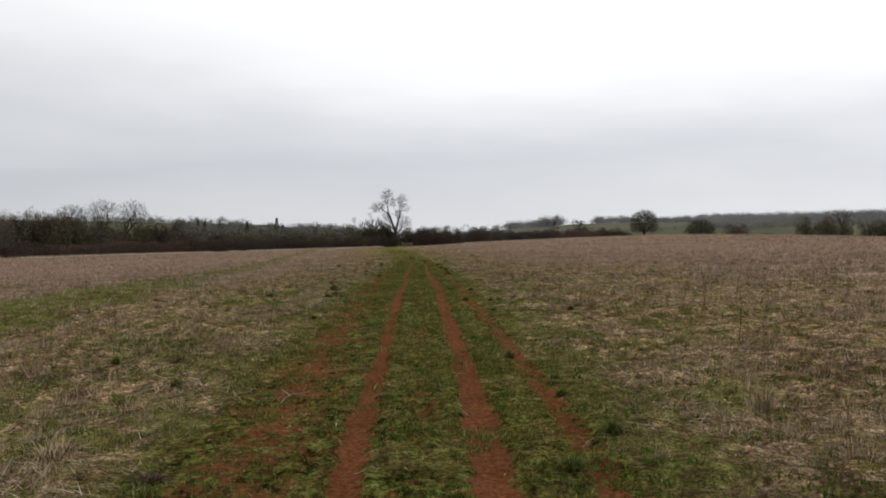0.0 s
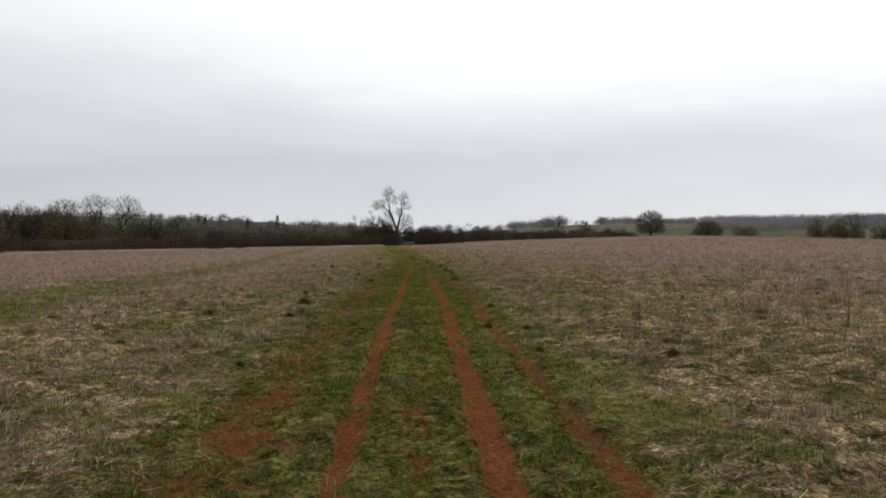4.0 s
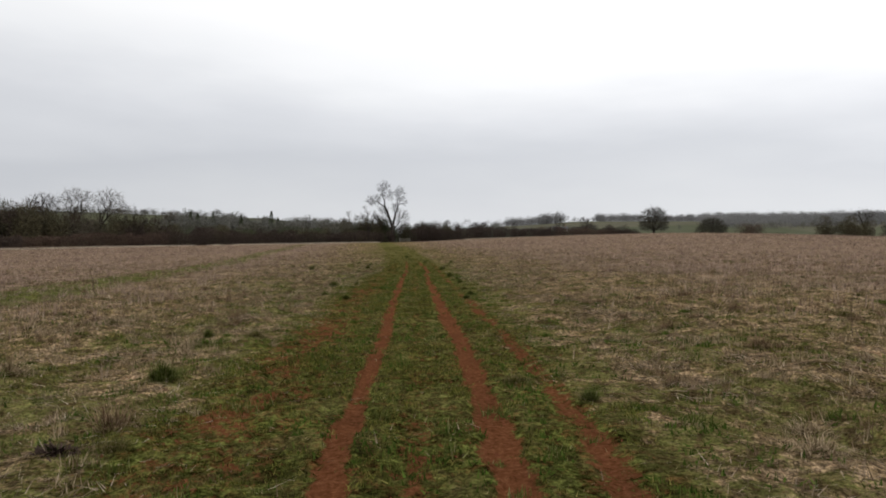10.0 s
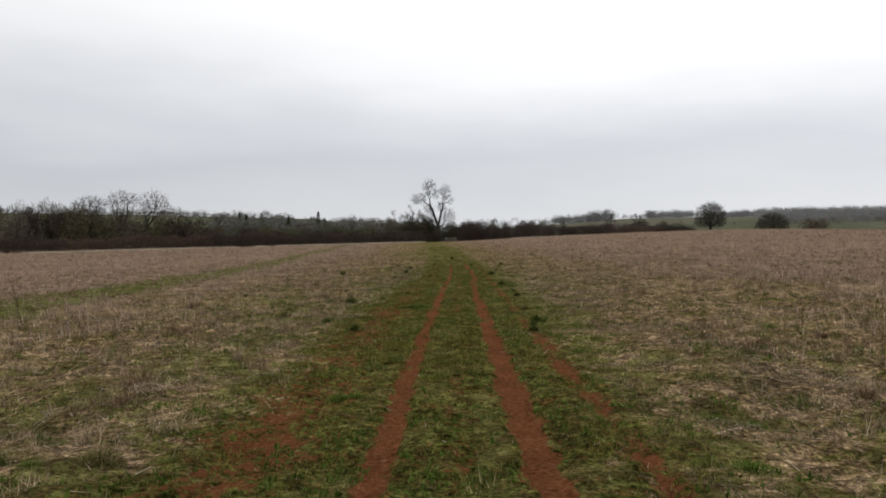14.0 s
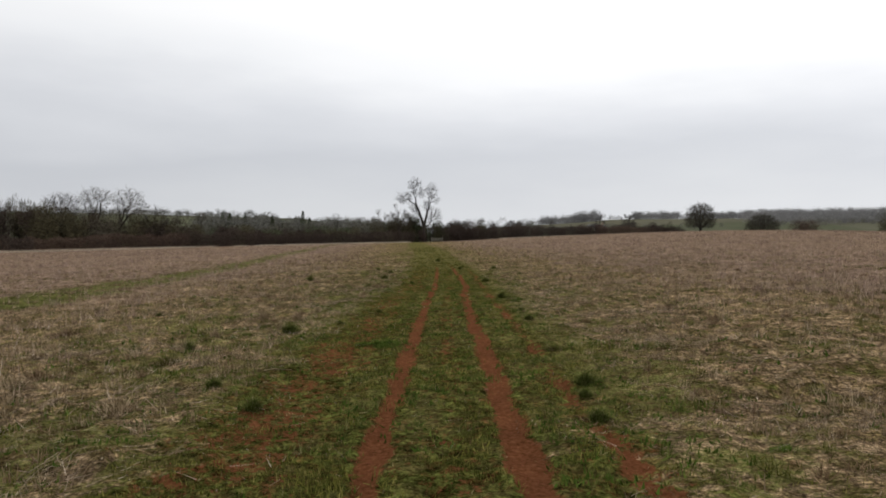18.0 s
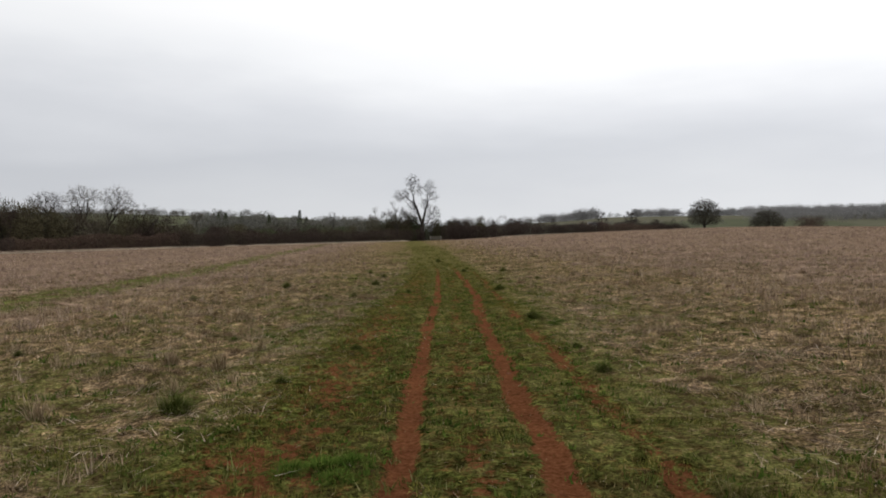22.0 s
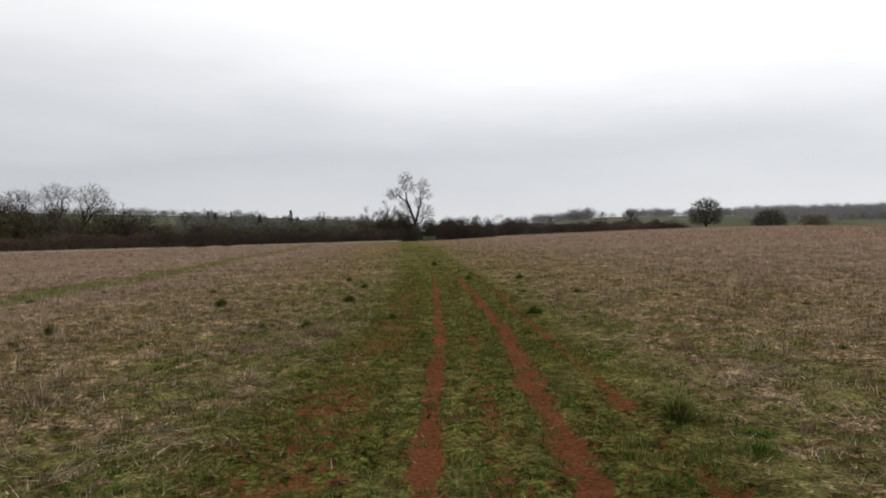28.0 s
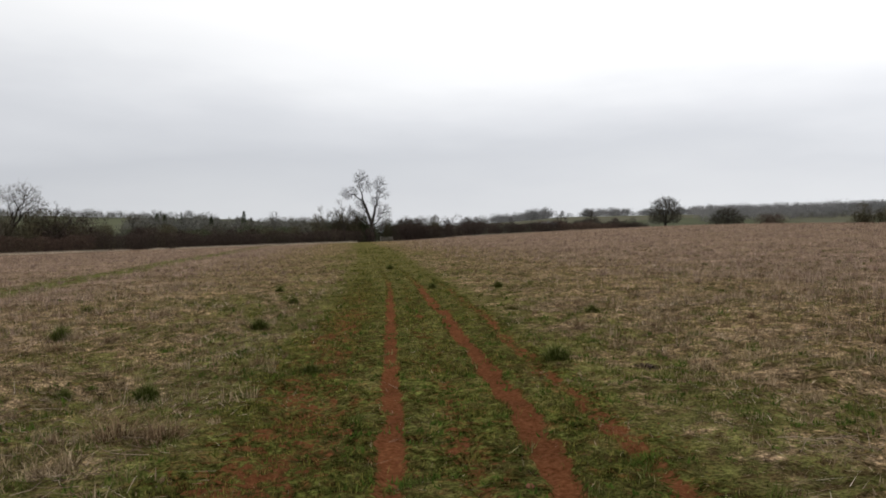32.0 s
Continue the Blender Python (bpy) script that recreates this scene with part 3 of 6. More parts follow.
def bare_tree(name, x, y, seed, height, trunk_r, forks, fork_at, label, reach, bark=None, twig=None, sub=6, subsub=5, twigs=12, twig_wide=0.035, base_lean=(0, 0), turn=0.0, upward=0.35, category="tree"):
    """A leafless tree: a trunk, main limbs that end at forks (x, depth, height), and a crown of branches and twigs."""
    rng = np.random.default_rng(seed)
    bark, twig = bark or MAT_BARK, twig or MAT_TWIG
    tree = new(name)
    tree.location, tree.rotation_euler = (x, y, float(land(x, y)) - 0.15), (0, 0, radians(turn))
    tagged(tree, label, category)
    top = np.array([base_lean[0], base_lean[1], fork_at])
    trunk = wander(rng, (0, 0, 0), top, 0.02, 6)
    flare = trunk_r * np.array([1.5, 1.1, 1.0, 0.93, 0.88, 0.8])
    part("trunk", soften(mesh_of("trunk", *tube(trunk, flare, 8), bark)), tree)
    limbs = []
    for end in forks:
        end = np.asarray(end, float) * (1, 1, 0.96 if height < 16 else 1)
        start = top if end[2] > fork_at * 1.25 else trunk[4]
        line = wander(rng, start, end, 0.035, 7, 0.04)
        r = trunk_r * (0.60 if end[2] > height * 0.75 else 0.46)
        radii = np.linspace(r, r * 0.18, 7)
        limbs.append((line, radii))
        part("limb", soften(mesh_of("limb", *tube(line, radii, 6), bark)), tree)
    seconds = []
    for line, radii in limbs:
        size = np.linalg.norm(line[-1] - line[0])
        for k in range(3):
            i = 2 + k + int(rng.integers(0, 2))
            ahead = (line[-1] - line[0]) / size
            out = line[i] - np.array([top[0], top[1], line[i][2]])
            out = out / (np.linalg.norm(out) + 0.3)
            go = ahead * 0.7 + out * 0.4 + rng.normal(0, 0.45, 3) + np.array([0, 0, upward * 0.6])
            end = line[i] + go / np.linalg.norm(go) * size * (0.52 - 0.07 * i) * rng.uniform(0.8, 1.25)
            seconds.append((wander(rng, line[i], end, 0.05, 5), np.linspace(radii[i] * 0.62, radii[i] * 0.16, 5)))
    tubes, fine = bare_crown(rng, limbs + seconds, reach * 0.58, sub, subsub, twigs, upward, reach * 0.26, twig_wide)
    tubes = [tube(line, radii, 4) for line, radii in seconds] + tubes
    tagged(part("branching", mesh_of("branching", *joined(tubes), bark), tree), kind="stuff")
    part("crown", mesh_of("crown", *fine, twig), tree, "haze of fine bare twigs")
    return tree


def ring_of_forks(rng, n, height, spread_x, low=0.55):
    """Ends of n limbs that make a rounded, open head."""
    ends = []
    for k in range(n):
        a = k * 2.4 + rng.uniform(-0.3, 0.3)
        up = radians(8 + 74 * ((k + 0.5) / n) ** 0.9)
        reach = rng.uniform(0.80, 0.95)
        ends.append((spread_x * reach * np.cos(up) * np.cos(a), spread_x * reach * np.cos(up) * np.sin(a),
                     height * (low + (0.95 - low) * np.sin(up)) * rng.uniform(0.95, 1.03)))
    return ends


def grown_tree(name, x, y, seed, lobes, label, trunk_r, fork_at, n=700, bark=None, twig=None, first=4, fine=3, twig_wide=0.03, lean=0.0, category="tree", stems=None):
    """A leafless tree that divides again and again to fill the lobes of its head: (x, y, z, radius across, radius up, share).

    stems are main limbs (points, radius at the start, radius at the end, numbers of the lobes that it carries).
    """
    rng = np.random.default_rng(seed)
    bark, twig = bark or MAT_BARK, twig or MAT_TWIG
    tree = new(name)
    tree.location = (x, y, float(land(x, y)) - 0.15)
    tagged(tree, label, category)
    share = np.array([lobe[5] for lobe in lobes], float)
    pick = rng.choice(len(lobes), n, p=share / share.sum())
    mid, size = np.array([lobe[:3] for lobe in lobes], float)[pick], np.array([(lobe[3], lobe[3], lobe[4]) for lobe in lobes], float)[pick]
    out = rng.normal(size=(n, 3))
    out /= np.linalg.norm(out, axis=1, keepdims=True)
    tips = mid + out * size * (rng.random((n, 1)) ** 0.42) * rng.uniform(0.85, 1.1, (n, 1))
    top = np.array([lean, 0.0, fork_at])
    line = wander(rng, (0, 0, 0), top, 0.025, 6)
    part("trunk", soften(mesh_of("trunk", *tube(line, trunk_r * np.array([1.5, 1.1, 1.0, 0.95, 0.9, 0.85]), 8), bark)), tree)
    tubes, at, way, wide = [], [], [], []
    stack = [(top, tips, trunk_r * 0.85, 0)]
    if stems:
        stack = []
        for points, r0, r1, carried in stems:
            run = np.concatenate([wander(rng, a, b, 0.04, 4)[:-1] for a, b in zip(points[:-1], points[1:])] + [np.array(points[-1:], float)])
            part("limb", soften(mesh_of("limb", *tube(run, np.linspace(r0, r1, len(run)), 7), bark)), tree)
            stack.append((np.array(points[-1], float), tips[np.isin(pick, carried)], r1, 1))
    while stack:
        pos, group, r, level = stack.pop()
        if len(group) <= 4:
            for tip in group:
                run = tip - pos
                at.append(pos)
                way.append(run)
                wide.append(1.5)
                for _ in range(fine):
                    at.append(pos + run * rng.uniform(0.2, 0.9))
                    way.append((run * 0.6 + rng.normal(0, 0.45, 3) * np.linalg.norm(run)) * rng.uniform(0.5, 0.9))
                    wide.append(1.0)
            continue
        k = min(first if level == 0 else 2 + int(rng.random() < 0.25), len(group))
        heart = group[rng.choice(len(group), k, replace=False)]
        for _ in range(5):
            near = np.argmin(((group[:, None] - heart[None]) ** 2).sum(2), 1)
            heart = np.array([group[near == q].mean(0) if (near == q).any() else heart[q] for q in range(k)])
        for q in range(k):
            mine = group[near == q]
            if not len(mine):
                continue
            d = mine.mean(0) - pos
            end = pos + d * (0.5 if level == 0 else 0.44) + rng.normal(0, 0.07, 3) * np.linalg.norm(d)
            r2 = max(r * (len(mine) / len(group)) ** 0.42, twig_wide * 0.7)
            path = wander(rng, pos, end, 0.05, 5 if level < 2 else 3)
            piece = tube(path, np.linspace(r2, r2 * 0.8, len(path)), 6 if level < 2 else 3)
            if level == 0:
                part("limb", soften(mesh_of("limb", *piece, bark)), tree)
            else:
                tubes.append(piece)
            stack.append((end, mine, r2 * 0.8, level + 1))
    way = np.array(way)
    tagged(part("branching", mesh_of("branching", *joined(tubes), bark), tree), kind="stuff")
    part("crown", mesh_of("crown", *slivers(rng, np.array(at), way, np.linalg.norm(way, axis=1), twig_wide * np.array(wide)), twig), tree, "haze of fine bare twigs")
    return tree


grown_tree("ash_tree", -10.1, 250.5, 4, [(-2.9, 0, 18.0, 2.6, 3.0, 5), (-0.9, 0.3, 15.6, 2.0, 2.2, 1.6), (-6.4, 0.4, 14.0, 3.2, 2.2, 4), (-4.2, 0, 15.4, 1.8, 1.4, 1), (2.3, 0, 16.4, 2.3, 3.0, 4),
                                         (3.6, 0, 13.6, 1.8, 1.8, 1.5), (3.0, 0.6, 8.4, 3.2, 3.6, 5), (-3.0, -0.5, 10.8, 2.2, 2.0, 2), (0.8, 0.5, 11.6, 1.8, 2.2, 2), (-3.6, -0.6, 7.4, 3.0, 2.6, 3)],
           "tall bare dark tree with a forked trunk above the hedge", 0.62, 5.4, 2600, twig=MAT_TWIG_DARK, fine=3, twig_wide=0.045,
           stems=[([(0, 0, 5.3), (-1.3, 0, 8.8), (-2.3, 0, 11.4)], 0.44, 0.32, [0, 1, 2, 3]), ([(0, 0, 5.3), (0.9, 0, 9.0), (1.6, 0, 11.8)], 0.40, 0.24, [4, 5]),
                  ([(0.1, 0, 4.8), (1.3, 0.3, 5.6)], 0.24, 0.16, [6]), ([(-0.9, 0, 7.8), (-1.7, -0.3, 8.6)], 0.17, 0.12, [7]),
                  ([(0.7, 0, 8.6), (0.8, 0.3, 9.4)], 0.15, 0.11, [8]), ([(-0.1, 0, 4.6), (-1.4, -0.3, 5.4)], 0.20, 0.14, [9])])
_rng = np.random.default_rng(8)
grown_tree("bare_tree", -100.5, 206, 11, [(0, 0, 12.0, 4.8, 2.7, 3), (-1.6, 0, 9.6, 3.8, 1.8, 1), (2.4, 0, 9.4, 2.6, 1.8, 0.6)],
           "bare flat-topped tree behind a dark hedge", 0.42, 6.6, 1400, fine=3, twig_wide=0.036)
grown_tree("bare_tree", -93.0, 208, 12, [(0.2, 0, 13.0, 4.9, 3.1, 3), (-0.5, 0, 9.6, 3.6, 2.4, 1.3)],
           "pale vase-shaped bare tree behind a dark hedge", 0.42, 4.6, 1400, MAT_BARK, MAT_TWIG_PALE, 5, 3, 0.036)
grown_tree("bare_tree", -88.0, 207, 13, [(3.8, 0, 12.6, 4.4, 3.3, 3), (6.6, 0, 10.4, 3.4, 2.6, 1.8), (2.4, 0, 9.6, 2.4, 2.0, 0.7)],
           "pale bare tree with a leaning trunk behind a dark hedge", 0.42, 5.4, 1300, MAT_BARK, MAT_TWIG_PALE, 4, 3, 0.036, 1.8)
bare_tree("bare_tree", -79.5, 212, 14, 11.5, 0.22, [(0.6, 0, 11.5), (2.6, 0.5, 9.8), (-2.4, 0, 8.8), (3.8, -0.6, 7.6)], 3.4,
          "small bare tree behind a dark hedge", 2.4, sub=5, subsub=3, twigs=6, twig_wide=0.028)
bare_tree("bare_tree", -108.5, 206, 15, 11.0, 0.24, ring_of_forks(_rng, 5, 10.6, 4.4), 3.6,
          "low bare tree tangled in the hedge line", 2.6, sub=5, subsub=3, twigs=6, twig_wide=0.028)
bare_tree("bare_tree", -124, 214, 16, 12.5, 0.28, ring_of_forks(_rng, 5, 12.0, 5.0), 3.6,
          "round bare tree rising out of the scrub", 3.0, sub=5, subsub=3, twigs=6, twig_wide=0.028)
grown_tree("bare_tree", -41.8, 273.2, 17, [(0, 0, 9.4, 1.9, 2.4, 2), (0, 0, 7.0, 1.5, 2.0, 1)],
           "slender bare tree standing in scrub", 0.2, 4.1, 220, fine=2, twig_wide=0.04)
bare_tree("bare_tree", -23.5, 251, 18, 11.0, 0.24, [(-1.4, 0, 10.6), (1.2, 0, 9.6), (-3.0, 0.5, 8.6), (2.6, -0.5, 7.6)], 3.2,
          "bare multi-stemmed tree beside a tall ash", 2.4, MAT_BARK_PALE, MAT_TWIG_PALE, 5, 3, 6, twig_wide=0.028)
bare_tree("bare_tree", -17.6, 247, 19, 12.5, 0.26, [(-0.6, 0, 12.4), (1.8, 0, 10.8), (-2.8, 0.5, 9.8), (3.0, -0.5, 8.4)], 3.0,
          "bare tree wrapped in scrub beside a tall ash", 2.6, sub=5, subsub=3, twigs=6, twig_wide=0.028)
grown_tree("bare_tree", 13.0, 262.6, 20, [(0, 0, 4.5, 1.4, 2.4, 2), (0, 0, 2.1, 1.1, 2.0, 1)],
           "slim bare tree standing in the hedge", 0.2, 1.5, 220, fine=2, twig_wide=0.04)
grown_tree("bare_tree", -190.9, 555.5, 26, [(0, 0, 15.3, 6.0, 4.4, 1)],
           "round pale bare tree on a far slope", 0.4, 10.4, 700, twig=MAT_TWIG_PALE, fine=3, twig_wide=0.09)
for _k, (_x, _y, _h) in enumerate(((20.5, 264, 6.0), (27.5, 268, 5.2), (33.0, 271, 6.6), (41.0, 279, 5.0))):
    grown_tree("bare_tree", _x, _y, 27 + _k, [(0, 0, _h * 0.68, 1.7, _h * 0.30, 2), (0.3, 0, _h * 0.4, 1.3, _h * 0.25, 1)],
               "small bare tree standing in the hedge", 0.16, _h * 0.25, 240, fine=2, twig_wide=0.04)
bare_tree("bare_tree", 53, 290, 21, 9.0, 0.2, ring_of_forks(_rng, 4, 8.6, 2.6), 3.0,
          "small bare tree standing in the hedge", 1.8, sub=5, subsub=3, twigs=6, twig_wide=0.035)
bare_tree("bare_tree", 66, 300, 22, 10.0, 0.22, ring_of_forks(_rng, 5, 9.6, 3.6), 3.2,
          "small bare tree standing in the hedge", 2.2, sub=5, subsub=3, twigs=6, twig_wide=0.035)
grown_tree("oak_tree", 94.0, 301, 23, [(0, 0, 8.4, 6.2, 5.2, 6), (-3.6, 0, 6.2, 3.2, 3.0, 1.6), (3.6, 0.5, 6.2, 3.2, 3.0, 1.6), (0, 0, 11.0, 4.4, 2.6, 1.5)],
           "round-headed bare oak at the far edge of the field", 0.6, 3.2, 3600, twig=MAT_OAK, first=7, fine=5, twig_wide=0.07)
grown_tree("oak_tree", 125.0, 318, 24, [(0, 0, 7.2, 6.6, 4.4, 6), (-4.2, 0, 5.8, 3.4, 2.8, 1.6), (4.2, 0.5, 5.8, 3.4, 2.8, 1.6), (0, 0, 9.6, 4.6, 2.2, 1.5)],
           "low spreading bare oak at the far edge of the field", 0.6, 3.0, 3600, twig=MAT_OAK, first=7, fine=5, twig_wide=0.07)
grown_tree("bare_tree", 161.5, 270, 25, [(0, 0, 8.6, 4.4, 3.6, 1)],
           "tall bare tree among bushes past the field edge", 0.3, 3.4, 600, twig=MAT_OAK, fine=3, twig_wide=0.045)


# ---- bushes and hedges ----
def bush_meshes(seed, mat, lumps=9, n=3000):
    """Stems and twigs of a bush of height 1 and width 1."""
    rng = np.random.default_rng(seed)
    centre = np.stack([rng.uniform(-0.3, 0.3, lumps), rng.uniform(-0.25, 0.25, lumps), rng.uniform(0.25, 0.72, lumps)], 1)
    size = rng.uniform(0.16, 0.30, lumps)
    pick = rng.integers(0, lumps, n)
    way = rng.normal(size=(n, 3))
    way /= np.linalg.norm(way, axis=1, keepdims=True)
    at = centre[pick] + way * (size[pick] * rng.uniform(0.35, 1.0, n) ** 0.6)[:, None]
    low = rng.random(n) < 0.3
    at[low, 2] = rng.uniform(0.0, 0.45, low.sum())
    at[:, 2] = np.clip(at[:, 2], 0.01, 0.98)
    run = way * 0.8 + rng.normal(0, 0.5, (n, 3)) + np.array([0, 0, 0.45])
    twigs = slivers(rng, at, run, rng.uniform(0.03, 0.10, n), rng.uniform(0.007, 0.020, n))
    stems = []
    for k in range(lumps + 3):
        end = centre[k % lumps] + rng.normal(0, 0.08, 3)
        line = wander(rng, (rng.uniform(-0.15, 0.15), rng.uniform(-0.12, 0.12), -0.03), end, 0.05, 4)
        stems.append(tube(line, np.linspace(0.014, 0.004, 4), 4))
    return mesh_of("woody_base", *joined(stems), MAT_BARK), mesh_of("crown", *twigs, mat)


BUSHES = {
    "scrub": [bush_meshes(31 + k, MAT_SCRUB) for k in range(3)],
    "thorn": [bush_meshes(41 + k, MAT_THORN) for k in range(3)],
    "evergreen": [bush_meshes(51 + k, MAT_EVERGREEN, 8, 3000) for k in range(2)],
    "russet": [bush_meshes(61 + k, MAT_RUSSET) for k in range(2)],
    "oaky": [bush_meshes(71 + k, MAT_OAK, 8, 3000) for k in range(2)],
    "pale": [bush_meshes(81 + k, MAT_TWIG_PALE, 8, 2400) for k in range(2)],
}
BUSH_LABELS = {
    "scrub": "olive-brown leafless bush in the scrub behind the hedge",
    "thorn": "dark leafless thorn bush at the field edge",
    "evergreen": "dark evergreen bush among bare scrub",
    "russet": "reddish-brown leafless bush at the field edge",
    "oaky": "grey-green dense bush at the field edge",
    "pale": "pale twiggy leafless bush in the hedge line",
}


def bush(kind, x, y, wide, high, seed):
    rng = np.random.default_rng(seed)
    stems, twigs = BUSHES[kind][seed % len(BUSHES[kind])]
    ob = new("bush")
    ob.location = (x, y, float(land(x, y)) - 0.05)
    ob.rotation_euler, ob.scale = (0, 0, rng.uniform(0, 6.28)), (wide, wide * rng.uniform(0.8, 1.1), high)
    tagged(ob, BUSH_LABELS[kind], "bush", "bushes of the field edge")
    part("woody_base", stems, ob)
    part("crown", twigs, ob)
    return ob


def row_of_bushes(kinds, start, end, count, wide, high, seed, jitter=3.0):
    rng = np.random.default_rng(seed)
    for k in range(count):
        f = (k + rng.uniform(0.1, 0.9)) / count
        x = start[0] + (end[0] - start[0]) * f + rng.normal(0, jitter * 0.5)
        y = start[1] + (end[1] - start[1]) * f + rng.normal(0, jitter)
        bush(kinds[rng.integers(0, len(kinds))], x, y, wide * rng.uniform(0.75, 1.3), high * rng.uniform(0.75, 1.2), seed * 50 + k)


def hedge(line, high, deep, mat, seed, label, per_metre=360):
    """A hedge along a line: stems at its foot and a thick, uneven body of twigs."""
    rng = np.random.default_rng(seed)
    line = np.asarray(line, float)
    seg = np.linalg.norm(np.diff(line, axis=0), axis=1)
    reach = np.concatenate([[0], np.cumsum(seg)])
    n = int(reach[-1] * per_metre * high / 3)
    s = rng.uniform(0, reach[-1], n)
    x, y = np.interp(s, reach, line[:, 0]), np.interp(s, reach, line[:, 1])
    i = np.clip(np.searchsorted(reach, s) - 1, 0, len(seg) - 1)
    way = (np.diff(line, axis=0) / seg[:, None])[i]
    off = rng.normal(0, deep * 0.32, n)
    x, y = x - way[:, 1] * off, y + way[:, 0] * off
    top = high * (0.48 + 0.55 * value_noise(s, s * 0, 7.0, seed) + 0.32 * value_noise(s, s * 0, 1.8, seed + 1)) * (1 - 0.25 * (off / deep) ** 2)
    h = top * rng.random(n) ** 0.8
    at = np.stack([x, y, land(x, y) + h], 1)
    run = rng.normal(0, 0.6, (n, 3)) + np.array([0, 0, 0.7])
    ob = new("hedge")
    ob.location = (line[0, 0], line[0, 1], float(land(*line[0])))
    tagged(ob, label, "hedge")
    at -= np.array(ob.location)
    body = part("body", mesh_of("body", *slivers(rng, at, run, rng.uniform(0.3, 0.8, n), rng.uniform(0.03, 0.085, n)), mat), ob)
    tagged(body, kind="stuff")
    stems = []
    for k in range(int(reach[-1] / 1.4)):
        q = rng.uniform(0, reach[-1])
        px, py = np.interp(q, reach, line[:, 0]), np.interp(q, reach, line[:, 1])
        foot = np.array([px, py, float(land(px, py)) - 0.1])
        stems.append(tube(wander(rng, foot, foot + (rng.normal(0, 0.5), rng.normal(0, 0.4), high * 0.75), 0.05, 3) - np.array(ob.location), (0.06, 0.04, 0.02), 4))
    tagged(part("woody_base", mesh_of("woody_base", *joined(stems), MAT_BARK), ob), kind="stuff")
    return ob


hedge([(-185, 118), (-150, 130), (-112, 150), (-84, 166)], 3.6, 3.4, MAT_THORN, 3, "dark leafless thorn hedge along the field edge")
hedge([(-100, 160), (-78, 186), (-66, 200)], 3.3, 3.0, MAT_RUSSET, 4, "reddish-brown leafless hedge along the field edge")
hedge([(-70, 198), (-58, 211), (-38, 230)], 3.8, 4.0, MAT_THORN, 5, "thick dark thorn hedge along the field edge")
hedge([(-40, 229), (-27, 239), (-13, 248.5)], 3.2, 3.2, MAT_THORN, 6, "dark thorn hedge running up to a tall tree")
hedge([(-4.5, 252), (14, 257), (32, 266), (50, 280)], 3.8, 3.4, MAT_THORN, 7, "dark hedge beyond a field gateway")
hedge([(50, 280), (62, 292), (76, 305), (92, 318)], 3.6, 3.0, MAT_RUSSET, 8, "reddish-brown hedge along the top of the field")
hedge([(60, 300), (74, 306), (90, 309)], 5.2, 3.5, MAT_THORN, 9, "dark overgrown hedge beside an oak")

row_of_bushes(["scrub", "scrub", "thorn"], (-190, 140), (-116, 180), 16, 10, 10.0, 21)
row_of_bushes(["scrub", "scrub", "thorn", "pale"], (-140, 186), (-97, 204), 17, 9, 11.5, 22)
row_of_bushes(["scrub", "pale", "scrub", "thorn"], (-106, 198), (-74, 217), 20, 8, 9.6, 34)
row_of_bushes(["thorn", "scrub"], (-82, 203), (-56, 224), 13, 7, 6.0, 23, 2)
row_of_bushes(["evergreen", "scrub", "evergreen"], (-70, 236), (-36, 254), 10, 9.5, 6.2, 24)
row_of_bushes(["scrub", "thorn", "pale"], (-56, 232), (-20, 256), 15, 7.0, 5.2, 25)
row_of_bushes(["scrub", "scrub", "evergreen"], (-24, 250), (-11, 256), 8, 6.5, 8.6, 26, 1.5)
row_of_bushes(["scrub", "thorn", "evergreen"], (-13, 262), (2, 268), 9, 6.0, 8.0, 35, 2)
row_of_bushes(["thorn", "scrub", "pale"], (-2, 258), (24, 270), 14, 6.0, 6.4, 27)
for _x, _y, _w, _h, _k in ((0.8, 255, 6.0, 7.6, "thorn"), (6.2, 261, 6.5, 8.0, "pale"), (8.4, 262, 5.5, 7.8, "scrub"), (-15.0, 252, 6.5, 10.0, "scrub"), (-10.6, 248.6, 4.5, 4.6, "thorn"), (-13.2, 254, 5.0, 9.4, "evergreen"), (-19.0, 252, 6.0, 9.0, "scrub")):
    bush(_k, _x, _y, _w, _h, 1900 + int(_x * 10))
row_of_bushes(["thorn", "scrub", "russet"], (24, 268), (56, 292), 10, 5.0, 4.4, 28, 2)
row_of_bushes(["thorn", "oaky"], (74, 312), (92, 318), 4, 7, 6.5, 29, 1.5)
row_of_bushes(["russet", "pale", "russet", "oaky"], (131, 304), (143, 312), 5, 6.5, 7.6, 30, 1.0)
row_of_bushes(["evergreen", "oaky"], (139, 310), (158, 318), 4, 4.5, 6.0, 31, 2)
row_of_bushes(["pale", "scrub", "pale", "oaky"], (140, 262), (200, 268), 20, 7.0, 7.6, 32, 5)
row_of_bushes(["scrub", "pale"], (158, 330), (210, 300), 10, 6, 5.6, 33, 6)


